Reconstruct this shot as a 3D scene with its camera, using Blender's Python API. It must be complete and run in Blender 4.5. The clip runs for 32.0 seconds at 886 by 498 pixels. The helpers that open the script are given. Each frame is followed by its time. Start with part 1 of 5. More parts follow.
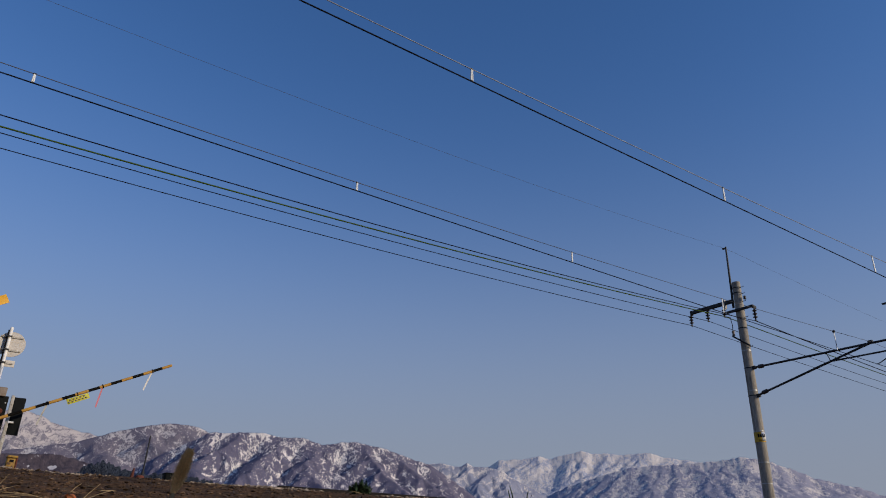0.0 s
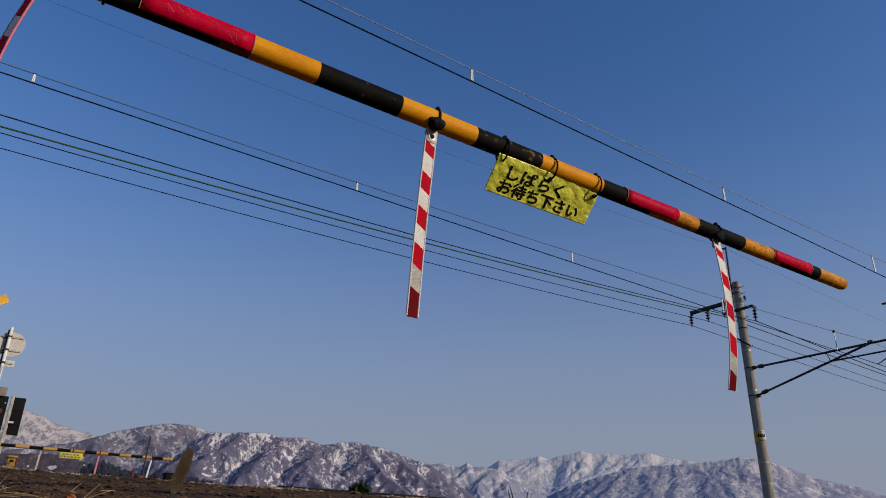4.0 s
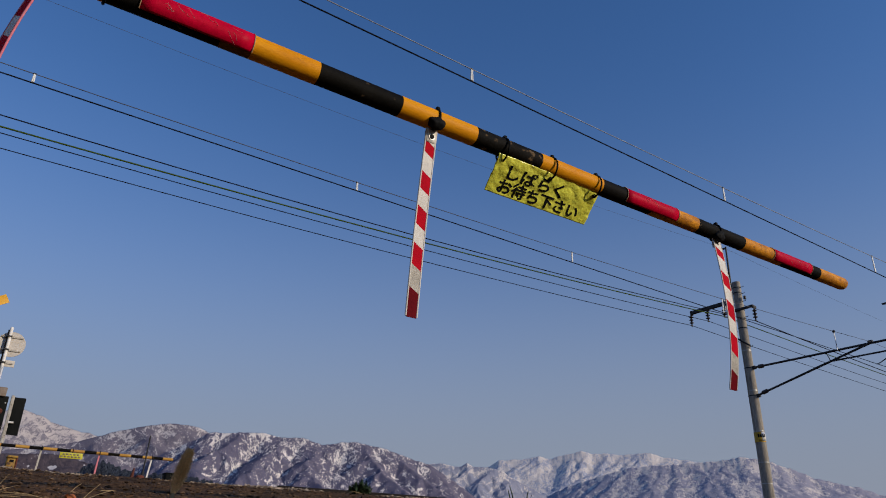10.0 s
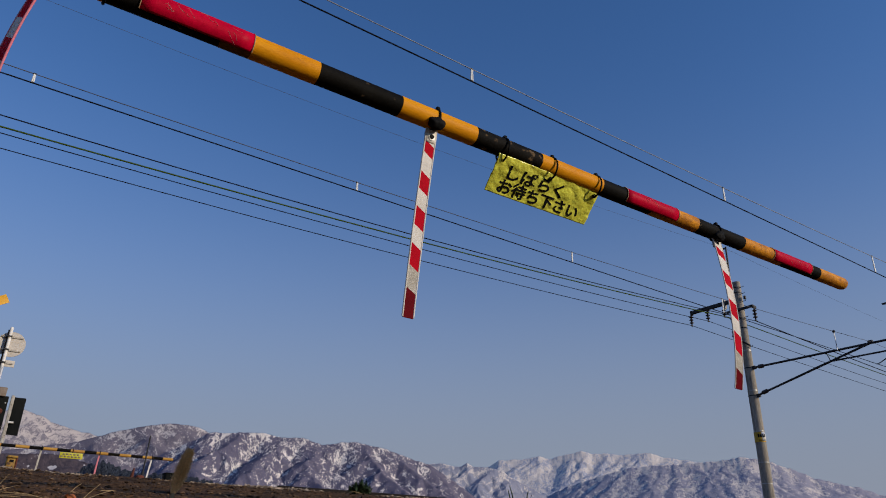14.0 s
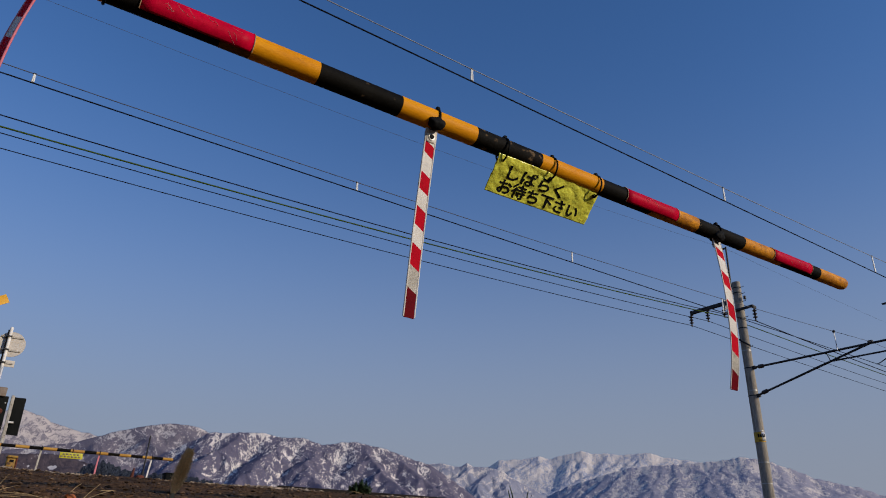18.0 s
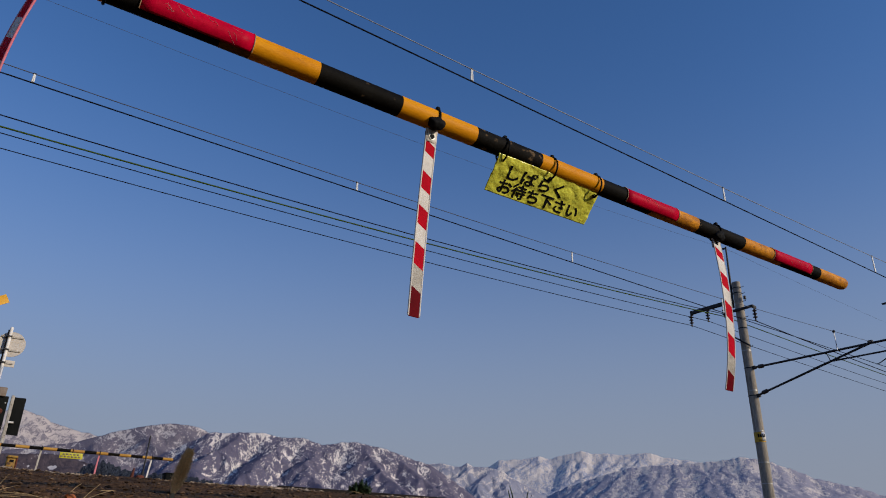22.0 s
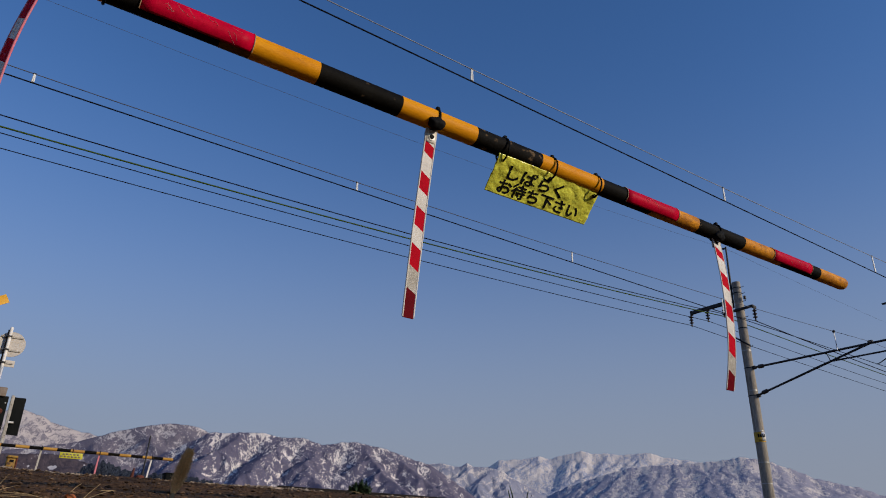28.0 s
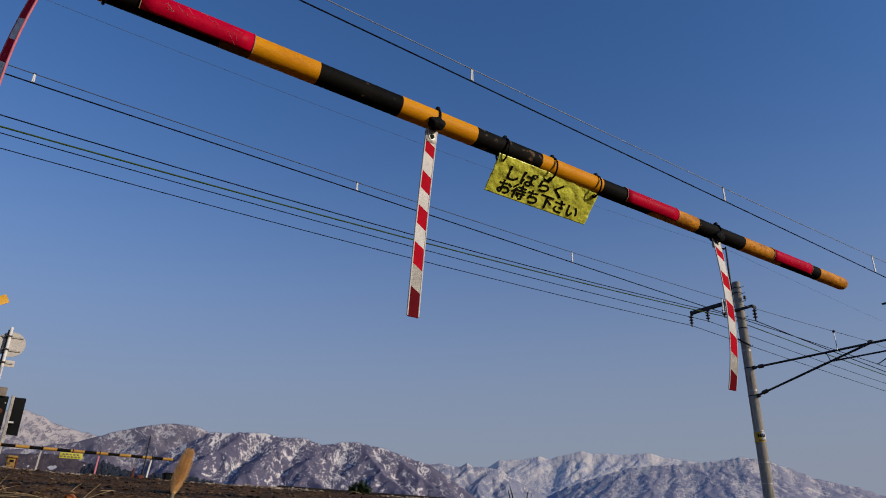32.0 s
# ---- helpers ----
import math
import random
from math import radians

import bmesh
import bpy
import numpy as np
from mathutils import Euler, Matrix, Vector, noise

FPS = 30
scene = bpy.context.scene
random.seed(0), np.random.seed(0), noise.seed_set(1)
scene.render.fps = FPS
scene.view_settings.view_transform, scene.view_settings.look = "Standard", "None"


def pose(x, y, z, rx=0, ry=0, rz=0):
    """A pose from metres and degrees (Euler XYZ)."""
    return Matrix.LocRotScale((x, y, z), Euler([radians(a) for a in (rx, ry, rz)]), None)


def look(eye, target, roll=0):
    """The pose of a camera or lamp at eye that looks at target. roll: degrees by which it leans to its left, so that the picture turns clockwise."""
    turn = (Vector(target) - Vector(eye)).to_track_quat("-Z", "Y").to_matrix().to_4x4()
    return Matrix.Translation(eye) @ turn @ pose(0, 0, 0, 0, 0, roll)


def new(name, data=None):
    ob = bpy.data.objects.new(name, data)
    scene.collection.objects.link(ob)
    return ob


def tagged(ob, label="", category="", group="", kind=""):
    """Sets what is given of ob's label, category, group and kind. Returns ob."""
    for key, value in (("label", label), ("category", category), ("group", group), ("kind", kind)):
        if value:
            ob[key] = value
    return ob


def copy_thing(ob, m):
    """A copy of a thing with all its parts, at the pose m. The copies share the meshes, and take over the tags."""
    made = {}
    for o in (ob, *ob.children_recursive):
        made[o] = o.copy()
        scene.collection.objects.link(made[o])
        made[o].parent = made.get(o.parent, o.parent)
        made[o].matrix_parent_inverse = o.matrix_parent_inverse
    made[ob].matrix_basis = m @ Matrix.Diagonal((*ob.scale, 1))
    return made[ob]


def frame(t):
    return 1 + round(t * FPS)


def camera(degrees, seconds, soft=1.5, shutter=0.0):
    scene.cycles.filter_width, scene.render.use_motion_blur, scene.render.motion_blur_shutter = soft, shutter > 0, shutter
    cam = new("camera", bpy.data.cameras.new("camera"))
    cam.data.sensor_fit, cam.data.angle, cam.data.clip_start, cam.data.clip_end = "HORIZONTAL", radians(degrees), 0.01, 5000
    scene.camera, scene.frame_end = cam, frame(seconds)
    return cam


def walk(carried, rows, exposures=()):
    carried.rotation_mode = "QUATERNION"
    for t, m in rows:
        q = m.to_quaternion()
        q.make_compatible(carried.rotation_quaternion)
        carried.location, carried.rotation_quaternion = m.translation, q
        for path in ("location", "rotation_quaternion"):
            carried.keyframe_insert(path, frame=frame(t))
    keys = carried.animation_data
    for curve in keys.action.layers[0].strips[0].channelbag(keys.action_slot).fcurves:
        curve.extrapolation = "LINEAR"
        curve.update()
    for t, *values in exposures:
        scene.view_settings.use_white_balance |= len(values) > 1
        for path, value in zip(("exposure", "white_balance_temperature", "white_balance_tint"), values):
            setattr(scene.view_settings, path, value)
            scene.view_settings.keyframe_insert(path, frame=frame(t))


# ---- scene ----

# x runs along the railway, y across it, the eye stands at the origin 0.12 m over the roadside
EYE = 0.12
cam = camera(64.0, 32.0, soft=1.0)
EYE_POSE = pose(0, 0, EYE, 113.46, -1.018, -35.969)
walk(cam, [(0.0, EYE_POSE), (32.0, EYE_POSE)], exposures=[(0.0, 0.0, 6500, 10), (32.0, 0.0, 6500, 10)])

# ---- daylight ----
SUN_HEADING, SUN_HEIGHT = 148.0, 19.0
world = bpy.data.worlds.new("sky")
scene.world = world
world.use_nodes = True
wn = world.node_tree
sky = wn.nodes.new("ShaderNodeTexSky")
sky.sky_type = "NISHITA"
sky.sun_disc = False
sky.sun_elevation, sky.sun_rotation = radians(SUN_HEIGHT), radians(SUN_HEADING)
sky.altitude, sky.air_density, sky.dust_density, sky.ozone_density = 0, 1.0, 0.7, 5.0
wn.nodes["Background"].inputs["Strength"].default_value = 0.10
# spring haze: the blue pales to lavender grey all round the horizon
wc, wz, wd, wp, wm, we = (wn.nodes.new("ShaderNode" + k) for k in ("TexCoord", "SeparateXYZ", "Math", "Math", "Math", "Math"))
wt, wh = wn.nodes.new("ShaderNodeMix"), wn.nodes.new("ShaderNodeMix")
for n, op, v in ((wd, "DIVIDE", 0.345), (wp, "POWER", 2.44), (wm, "MULTIPLY", -1.0), (we, "EXPONENT", 0.0)):
    n.operation = op
    n.inputs[1].default_value = v
wd.use_clamp = False
wt.data_type = wh.data_type = "RGBA"
wt.blend_type = "MULTIPLY"
wt.inputs[0].default_value = 1.0
wt.inputs[7].default_value = (0.81, 1.10, 1.38, 1)
wh.inputs[7].default_value = (2.55, 2.87, 3.60, 1)
wn.links.new(wc.outputs["Generated"], wz.inputs[0])
wb = wn.nodes.new("ShaderNodeMath")
wb.operation = "ABSOLUTE"
for a, b in ((wz.outputs["Z"], wb.inputs[0]), (wb.outputs[0], wd.inputs[0]), (wd.outputs[0], wp.inputs[0]), (wp.outputs[0], wm.inputs[0]), (wm.outputs[0], we.inputs[0]), (we.outputs[0], wh.inputs[0]),
             (sky.outputs["Color"], wt.inputs[6]), (wt.outputs[2], wh.inputs[6]), (wh.outputs[2], wn.nodes["Background"].inputs["Color"])):
    wn.links.new(a, b)
sun = new("sun", bpy.data.lights.new("sun", "SUN"))
sun.data.energy, sun.data.angle, sun.data.color = 3.0, radians(0.53), (1.0, 0.86, 0.68)
sh, sv = radians(SUN_HEADING), radians(SUN_HEIGHT)
SUN_WAY = Vector((math.sin(sh) * math.cos(sv), math.cos(sh) * math.cos(sv), math.sin(sv)))
sun.matrix_world = look(SUN_WAY * 50, (0, 0, 0))


# ---- materials ----
def mat(name, a, b=None, rough=0.6, metal=0.0, scale=20.0, fine=0.0, bump=0.0, spread=(0.35, 0.65), vary=0.0, stretch=(1, 1, 1), c=None, cut=(0.62, 0.7), rough_b=None, spec=0.3, island=False):
    """Two colours by broad noise, an optional third in sparse stains, fine grain, relief and a change from object to object."""
    m = bpy.data.materials.new(name)
    m.use_nodes = True
    nt = m.node_tree
    L, N = nt.links.new, nt.nodes.new
    p = nt.nodes["Principled BSDF"]
    p.inputs["Roughness"].default_value, p.inputs["Metallic"].default_value = rough, metal
    p.inputs["Specular IOR Level"].default_value = spec
    tc, mp = N("ShaderNodeTexCoord"), N("ShaderNodeMapping")
    mp.inputs["Scale"].default_value = stretch
    L(tc.outputs["Object"], mp.inputs["Vector"])
    n1 = N("ShaderNodeTexNoise")
    n1.inputs["Scale"].default_value, n1.inputs["Detail"].default_value = scale, 5
    L(mp.outputs["Vector"], n1.inputs["Vector"])
    ramp = N("ShaderNodeMapRange")
    ramp.inputs["From Min"].default_value, ramp.inputs["From Max"].default_value = spread
    L(n1.outputs["Fac"], ramp.inputs["Value"])
    mix = N("ShaderNodeMix")
    mix.data_type = "RGBA"
    mix.inputs[6].default_value, mix.inputs[7].default_value = (*a, 1), (*(b or a), 1)
    L(ramp.outputs["Result"], mix.inputs[0])
    out = mix.outputs[2]
    n2 = N("ShaderNodeTexNoise")
    n2.inputs["Scale"].default_value, n2.inputs["Detail"].default_value = scale * 9, 3
    L(mp.outputs["Vector"], n2.inputs["Vector"])
    if fine:
        f = N("ShaderNodeMapRange")
        f.inputs["To Min"].default_value, f.inputs["To Max"].default_value = 1 - fine, 1 + fine
        f.inputs["From Min"].default_value, f.inputs["From Max"].default_value = 0.3, 0.7
        L(n2.outputs["Fac"], f.inputs["Value"])
        mul = N("ShaderNodeVectorMath")
        mul.operation = "SCALE"
        L(out, mul.inputs[0]), L(f.outputs["Result"], mul.inputs["Scale"])
        out = mul.outputs["Vector"]
    if c:
        n3 = N("ShaderNodeTexNoise")
        n3.inputs["Scale"].default_value, n3.inputs["Detail"].default_value = scale * 2.7, 8
        L(mp.outputs["Vector"], n3.inputs["Vector"])
        g = N("ShaderNodeMapRange")
        g.inputs["From Min"].default_value, g.inputs["From Max"].default_value = cut
        L(n3.outputs["Fac"], g.inputs["Value"])
        m3 = N("ShaderNodeMix")
        m3.data_type = "RGBA"
        m3.inputs[7].default_value = (*c, 1)
        L(out, m3.inputs[6]), L(g.outputs["Result"], m3.inputs[0])
        out = m3.outputs[2]
    if vary:
        oi, vr, sc = N("ShaderNodeNewGeometry" if island else "ShaderNodeObjectInfo"), N("ShaderNodeMapRange"), N("ShaderNodeVectorMath")
        vr.inputs["To Min"].default_value, vr.inputs["To Max"].default_value = 1 - vary, 1 + vary
        sc.operation = "SCALE"
        L(oi.outputs["Random Per Island" if island else "Random"], vr.inputs["Value"]), L(out, sc.inputs[0]), L(vr.outputs["Result"], sc.inputs["Scale"])
        out = sc.outputs["Vector"]
    L(out, p.inputs["Base Color"])
    if rough_b is not None:
        rr = N("ShaderNodeMapRange")
        rr.inputs["To Min"].default_value, rr.inputs["To Max"].default_value = rough, rough_b
        L(n2.outputs["Fac"], rr.inputs["Value"]), L(rr.outputs["Result"], p.inputs["Roughness"])
    if bump:
        bp = N("ShaderNodeBump")
        bp.inputs["Strength"].default_value, bp.inputs["Distance"].default_value = min(1.0, bump), 0.02 if scale < 30 else 0.003
        L(n2.outputs["Fac"], bp.inputs["Height"]), L(bp.outputs["Normal"], p.inputs["Normal"])
    return m


YELLOW = mat("amber_paint", (0.76, 0.31, 0.004), (0.66, 0.25, 0.004), 0.45, scale=14, fine=0.08, bump=0.04, stretch=(0.6, 2, 2), c=(0.30, 0.12, 0.012), cut=(0.66, 0.76), rough_b=0.6, spec=0.09)
YELLOW_PALE = mat("pale_amber_paint", (0.50, 0.28, 0.055), (0.40, 0.20, 0.04), 0.6, scale=9, fine=0.15, spec=0.2)
YELLOW_WORN = mat("worn_amber_paint", (0.70, 0.275, 0.010), (0.46, 0.165, 0.008), 0.55, scale=22, fine=0.22, bump=0.06, stretch=(1, 2, 2), c=(0.15, 0.055, 0.010), cut=(0.52, 0.80), rough_b=0.7, spec=0.18)
# Amber darkened for underside shade as well as grime.
YELLOW_SHADE_GRIME = mat("shaded_grimy_amber_paint", (0.20, 0.085, 0.010), (0.10, 0.045, 0.010), 0.7, scale=16, fine=0.2, spec=0.1)
BLACK = mat("black_paint", (0.0055, 0.005, 0.0042), (0.010, 0.0088, 0.0072), 0.6, scale=14, fine=0.25, bump=0.04, c=(0.11, 0.072, 0.040), cut=(0.67, 0.73), rough_b=0.75, spec=0.05)
BLACK_WORN = mat("scuffed_black_paint", (0.0055, 0.005, 0.0042), (0.012, 0.0105, 0.0085), 0.6, scale=17, fine=0.3, bump=0.06, c=(0.13, 0.085, 0.045), cut=(0.60, 0.68), rough_b=0.75, spec=0.05)
RED = mat("red_reflective_sheet", (0.56, 0.0008, 0.028), (0.45, 0.0006, 0.022), 0.40, scale=12, fine=0.10, bump=0.03, spec=0.05, c=(0.55, 0.12, 0.12), cut=(0.74, 0.78), rough_b=0.55)
GALV_DIRTY = mat("dirty_galvanised_steel", (0.44, 0.41, 0.36), (0.28, 0.25, 0.21), 0.6, 0.1, scale=12, fine=0.2, c=(0.10, 0.07, 0.05), cut=(0.58, 0.7))
RIB_RED = mat("red_ribbon_print", (0.52, 0.0006, 0.014), (0.43, 0.0005, 0.012), 0.6, scale=26, fine=0.1, bump=0.05, c=(0.6, 0.35, 0.33), cut=(0.76, 0.79), spec=0.03)
RIB_WHITE = mat("white_ribbon_print", (0.70, 0.66, 0.60), (0.58, 0.54, 0.48), 0.5, scale=26, fine=0.08, bump=0.08, spec=0.2)
# Shade of the curled-away streamer ends, put into a darker red.
RIB_RED_SHADED = mat("shaded_red_ribbon_end", (0.145, 0.003, 0.008), (0.11, 0.002, 0.006), 0.6, scale=26, fine=0.12, spec=0.03)
RIB_PINK = mat("faded_pink_ribbon", (0.62, 0.16, 0.20), (0.52, 0.22, 0.24), 0.6, scale=12, fine=0.12, spec=0.1)
RIB_MESH = mat("grimy_ribbon_print", (0.46, 0.43, 0.37), (0.34, 0.31, 0.26), 0.55, scale=40, fine=0.3, bump=0.3)
RUBBER = mat("black_rubber", (0.005, 0.005, 0.005), (0.009, 0.009, 0.009), 0.7, scale=40, fine=0.2, spec=0.08)
VINYL = mat("yellow_vinyl", (0.86, 0.85, 0.11), (0.78, 0.76, 0.08), 0.22, scale=9, fine=0.12, bump=0.22, c=(0.50, 0.48, 0.04), cut=(0.60, 0.74), spec=0.5)
vt = VINYL.node_tree
vb, vx = vt.nodes.new("ShaderNodeBsdfTranslucent"), vt.nodes.new("ShaderNodeMixShader")
vb.inputs["Color"].default_value = (0.85, 0.78, 0.05, 1)
vx.inputs[0].default_value = 0.15
vt.links.new(vt.nodes["Principled BSDF"].outputs[0], vx.inputs[1]), vt.links.new(vb.outputs[0], vx.inputs[2]), vt.links.new(vx.outputs[0], vt.nodes["Material Output"].inputs["Surface"])
FADED_VINYL = mat("faded_yellow_vinyl", (0.56, 0.52, 0.04), (0.46, 0.42, 0.03), 0.5, scale=14, fine=0.15, c=(0.30, 0.24, 0.03), cut=(0.56, 0.68), spec=0.2)
INK = mat("black_ink", (0.006, 0.006, 0.006), (0.010, 0.010, 0.009), 0.7, scale=60, fine=0.2, spec=0.04)
CONCRETE = mat("weathered_concrete", (0.36, 0.32, 0.26), (0.26, 0.23, 0.19), 0.85, scale=2.2, fine=0.2, bump=0.4, stretch=(2, 2, 0.35), c=(0.17, 0.15, 0.12), cut=(0.58, 0.74))
STEEL = mat("dark_galvanised_steel", (0.022, 0.022, 0.024), (0.04, 0.037, 0.035), 0.6, 0.2, scale=6, fine=0.25)
STEEL_PALE = mat("galvanised_steel", (0.42, 0.42, 0.40), (0.32, 0.31, 0.29), 0.45, 0.6, scale=8, fine=0.15)
PORCELAIN = mat("brown_porcelain", (0.035, 0.028, 0.026), (0.05, 0.04, 0.035), 0.22, scale=20, fine=0.1)
COPPER = mat("dark_copper_wire", (0.006, 0.006, 0.010), (0.010, 0.010, 0.014), 0.8, 0.0, scale=3, fine=0.2, spec=0.05)
# Near wire's sunlit paleness put into its colour; far wires use a darker copy.
STRAND = mat("grey_steel_strand", (0.30, 0.30, 0.31), (0.22, 0.22, 0.23), 0.6, 0.2, scale=3, fine=0.2)
STRAND_DARK = mat("dim_steel_strand", (0.10, 0.10, 0.115), (0.07, 0.07, 0.08), 0.7, 0.1, scale=3, fine=0.2, spec=0.1)
GREEN_WIRE = mat("green_insulated_wire", (0.050, 0.088, 0.010), (0.038, 0.065, 0.008), 0.7, scale=3, fine=0.2, spec=0.1)
HANGER = mat("white_hanger_sleeve", (0.78, 0.78, 0.76), (0.66, 0.66, 0.64), 0.4, scale=30, fine=0.1)
WHITE_PAINT = mat("chalky_white_paint", (0.84, 0.82, 0.79), (0.74, 0.71, 0.66), 0.5, scale=9, fine=0.12, c=(0.32, 0.22, 0.14), cut=(0.68, 0.76))
SIGN_BACK = mat("bare_aluminium", (0.56, 0.51, 0.45), (0.47, 0.43, 0.38), 0.65, 0.0, scale=6, fine=0.1)
PANEL_BLACK = mat("matt_black_panel", (0.005, 0.006, 0.006), (0.008, 0.009, 0.009), 0.7, scale=5, fine=0.2, spec=0.08)
OCHRE = mat("dirty_ochre_paint", (0.42, 0.25, 0.03), (0.24, 0.13, 0.025), 0.6, scale=9, fine=0.2, c=(0.08, 0.04, 0.02), cut=(0.55, 0.65))
BOX_GREY = mat("brown_grey_paint", (0.24, 0.19, 0.15), (0.18, 0.14, 0.11), 0.6, scale=9, fine=0.15)
RUST = mat("rusty_red_iron", (0.15, 0.040, 0.022), (0.085, 0.028, 0.018), 0.8, scale=16, fine=0.3, bump=0.4)
SOIL = mat("brown_gravelly_soil", (0.128, 0.066, 0.029), (0.044, 0.025, 0.013), 0.95, scale=8, fine=0.7, spec=0.1, bump=1.0, c=(0.12, 0.08, 0.050), cut=(0.58, 0.70))
STONE = mat("ballast_stone", (0.16, 0.096, 0.052), (0.060, 0.037, 0.022), 0.9, scale=9, fine=0.3, bump=0.5, vary=0.75, island=True, spec=0.1)
PALE_STONE = mat("pale_ballast_stone", (0.40, 0.31, 0.21), (0.26, 0.19, 0.13), 0.9, scale=9, fine=0.3, bump=0.5, vary=0.5, island=True, spec=0.1)
STRAW = mat("dry_straw", (0.42, 0.30, 0.16), (0.28, 0.19, 0.09), 0.8, scale=30, fine=0.2, vary=0.3)
DRY_LEAF = mat("dry_orange_leaf", (0.46, 0.15, 0.05), (0.30, 0.09, 0.03), 0.8, scale=30, fine=0.2)
BRISTLE = mat("tawny_bristle", (0.78, 0.50, 0.22), (0.60, 0.36, 0.14), 0.85, scale=60, fine=0.2)
WEED = mat("dark_green_weed", (0.035, 0.062, 0.018), (0.02, 0.04, 0.012), 0.6, scale=30, fine=0.3, vary=0.25)
BARK = mat("cedar_bark", (0.085, 0.055, 0.038), (0.05, 0.034, 0.025), 0.9, scale=3, fine=0.3)
# Distance haze is mixed into the needles' base colour.
CEDAR = mat("hazy_cedar_needles", (0.041, 0.050, 0.071), (0.036, 0.045, 0.065), 0.95, scale=0.5, fine=0.15, vary=0.06)
RAIL = mat("rail_steel", (0.022, 0.017, 0.015), (0.014, 0.011, 0.010), 0.7, 0.1, scale=8, fine=0.3, spec=0.1)


def mountain_mat(name, wood, wood_b, snow, grain, amount, rise, bearing, climb=(-0.09, 0.07), soft=0.05):
    """Bare winter woods with snow lying in the gullies and clearings, more of it higher up."""
    m = bpy.data.materials.new(name)
    m.use_nodes = True
    nt = m.node_tree
    L, N = nt.links.new, nt.nodes.new
    p = nt.nodes["Principled BSDF"]
    p.inputs["Roughness"].default_value = 0.95
    p.inputs["Specular IOR Level"].default_value = 0.05
    tc, turn = N("ShaderNodeTexCoord"), N("ShaderNodeMapping")
    turn.inputs["Rotation"].default_value = (0, 0, radians(bearing))
    L(tc.outputs["Object"], turn.inputs["Vector"])

    def noise_at(scale, detail, stretch, rough=0.6, warp=0.0):
        mp, n = N("ShaderNodeMapping"), N("ShaderNodeTexNoise")
        mp.inputs["Scale"].default_value = stretch
        n.inputs["Scale"].default_value, n.inputs["Detail"].default_value, n.inputs["Roughness"].default_value = scale, detail, rough
        n.inputs["Distortion"].default_value = warp
        L(turn.outputs["Vector"], mp.inputs["Vector"]), L(mp.outputs["Vector"], n.inputs["Vector"])
        return n.outputs["Fac"]

    def add(a, b, k):
        q = N("ShaderNodeMath")
        q.operation = "MULTIPLY_ADD"
        q.inputs[1].default_value = k
        L(b, q.inputs[0]), L(a, q.inputs[2])
        return q.outputs[0]

    broad, patch = noise_at(grain * 0.22, 3, (1, 0.4, 0.6)), noise_at(grain, 8, (1, 0.30, 0.6), 0.66, 0.8)
    speck = noise_at(grain * 5, 4, (1, 0.3, 0.5), 0.7)
    wm = N("ShaderNodeMix")
    wm.data_type = "RGBA"
    wm.inputs[6].default_value, wm.inputs[7].default_value = (*wood, 1), (*wood_b, 1)
    wr = N("ShaderNodeMapRange")
    wr.inputs["From Min"].default_value, wr.inputs["From Max"].default_value = 0.3, 0.7
    L(speck, wr.inputs["Value"]), L(wr.outputs["Result"], wm.inputs[0])
    sep, gully = N("ShaderNodeSeparateXYZ"), N("ShaderNodeAttribute")
    gully.attribute_name = "gully"
    L(tc.outputs["Object"], sep.inputs[0])
    hi = N("ShaderNodeMapRange")
    hi.inputs["From Min"].default_value, hi.inputs["From Max"].default_value = rise
    hi.inputs["To Min"].default_value, hi.inputs["To Max"].default_value = climb
    L(sep.outputs["Z"], hi.inputs["Value"])
    drift = N("ShaderNodeAttribute")
    drift.attribute_name = "drift"
    s = add(add(add(add(add(hi.outputs["Result"], patch, 1.0), broad, 0.30), speck, 0.75), gully.outputs["Fac"], 0.13), drift.outputs["Fac"], 0.6)
    cut = N("ShaderNodeMapRange")
    cut.inputs["From Min"].default_value, cut.inputs["From Max"].default_value = amount, amount + soft
    L(s, cut.inputs["Value"])
    sm = N("ShaderNodeMix")
    sm.data_type = "RGBA"
    sm.inputs[7].default_value = (*snow, 1)
    L(wm.outputs[2], sm.inputs[6]), L(cut.outputs["Result"], sm.inputs[0])
    L(sm.outputs[2], p.inputs["Base Color"])
    bp = N("ShaderNodeBump")
    bp.inputs["Strength"].default_value, bp.inputs["Distance"].default_value = 0.35, 5.0
    b2 = N("ShaderNodeBump")
    b2.inputs["Strength"].default_value, b2.inputs["Distance"].default_value = 0.45, 2.5
    L(patch, bp.inputs["Height"]), L(bp.outputs["Normal"], b2.inputs["Normal"])
    L(speck, b2.inputs["Height"]), L(b2.outputs["Normal"], p.inputs["Normal"])
    return m


# Blue-violet of the front and side woods: aerial haze put into base colour.
WOODS = mountain_mat("hazy_winter_woods_and_snow", (0.100, 0.102, 0.166), (0.176, 0.149, 0.182), (0.76, 0.69, 0.63), 0.082, 1.152, (60, 290), 22, (-0.095, 0.035), 0.035)
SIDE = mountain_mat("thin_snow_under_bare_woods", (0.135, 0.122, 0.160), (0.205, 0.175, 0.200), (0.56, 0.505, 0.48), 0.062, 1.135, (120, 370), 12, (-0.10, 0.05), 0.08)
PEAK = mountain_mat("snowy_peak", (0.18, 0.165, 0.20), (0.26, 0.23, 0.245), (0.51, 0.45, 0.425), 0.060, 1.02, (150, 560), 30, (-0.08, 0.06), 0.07)
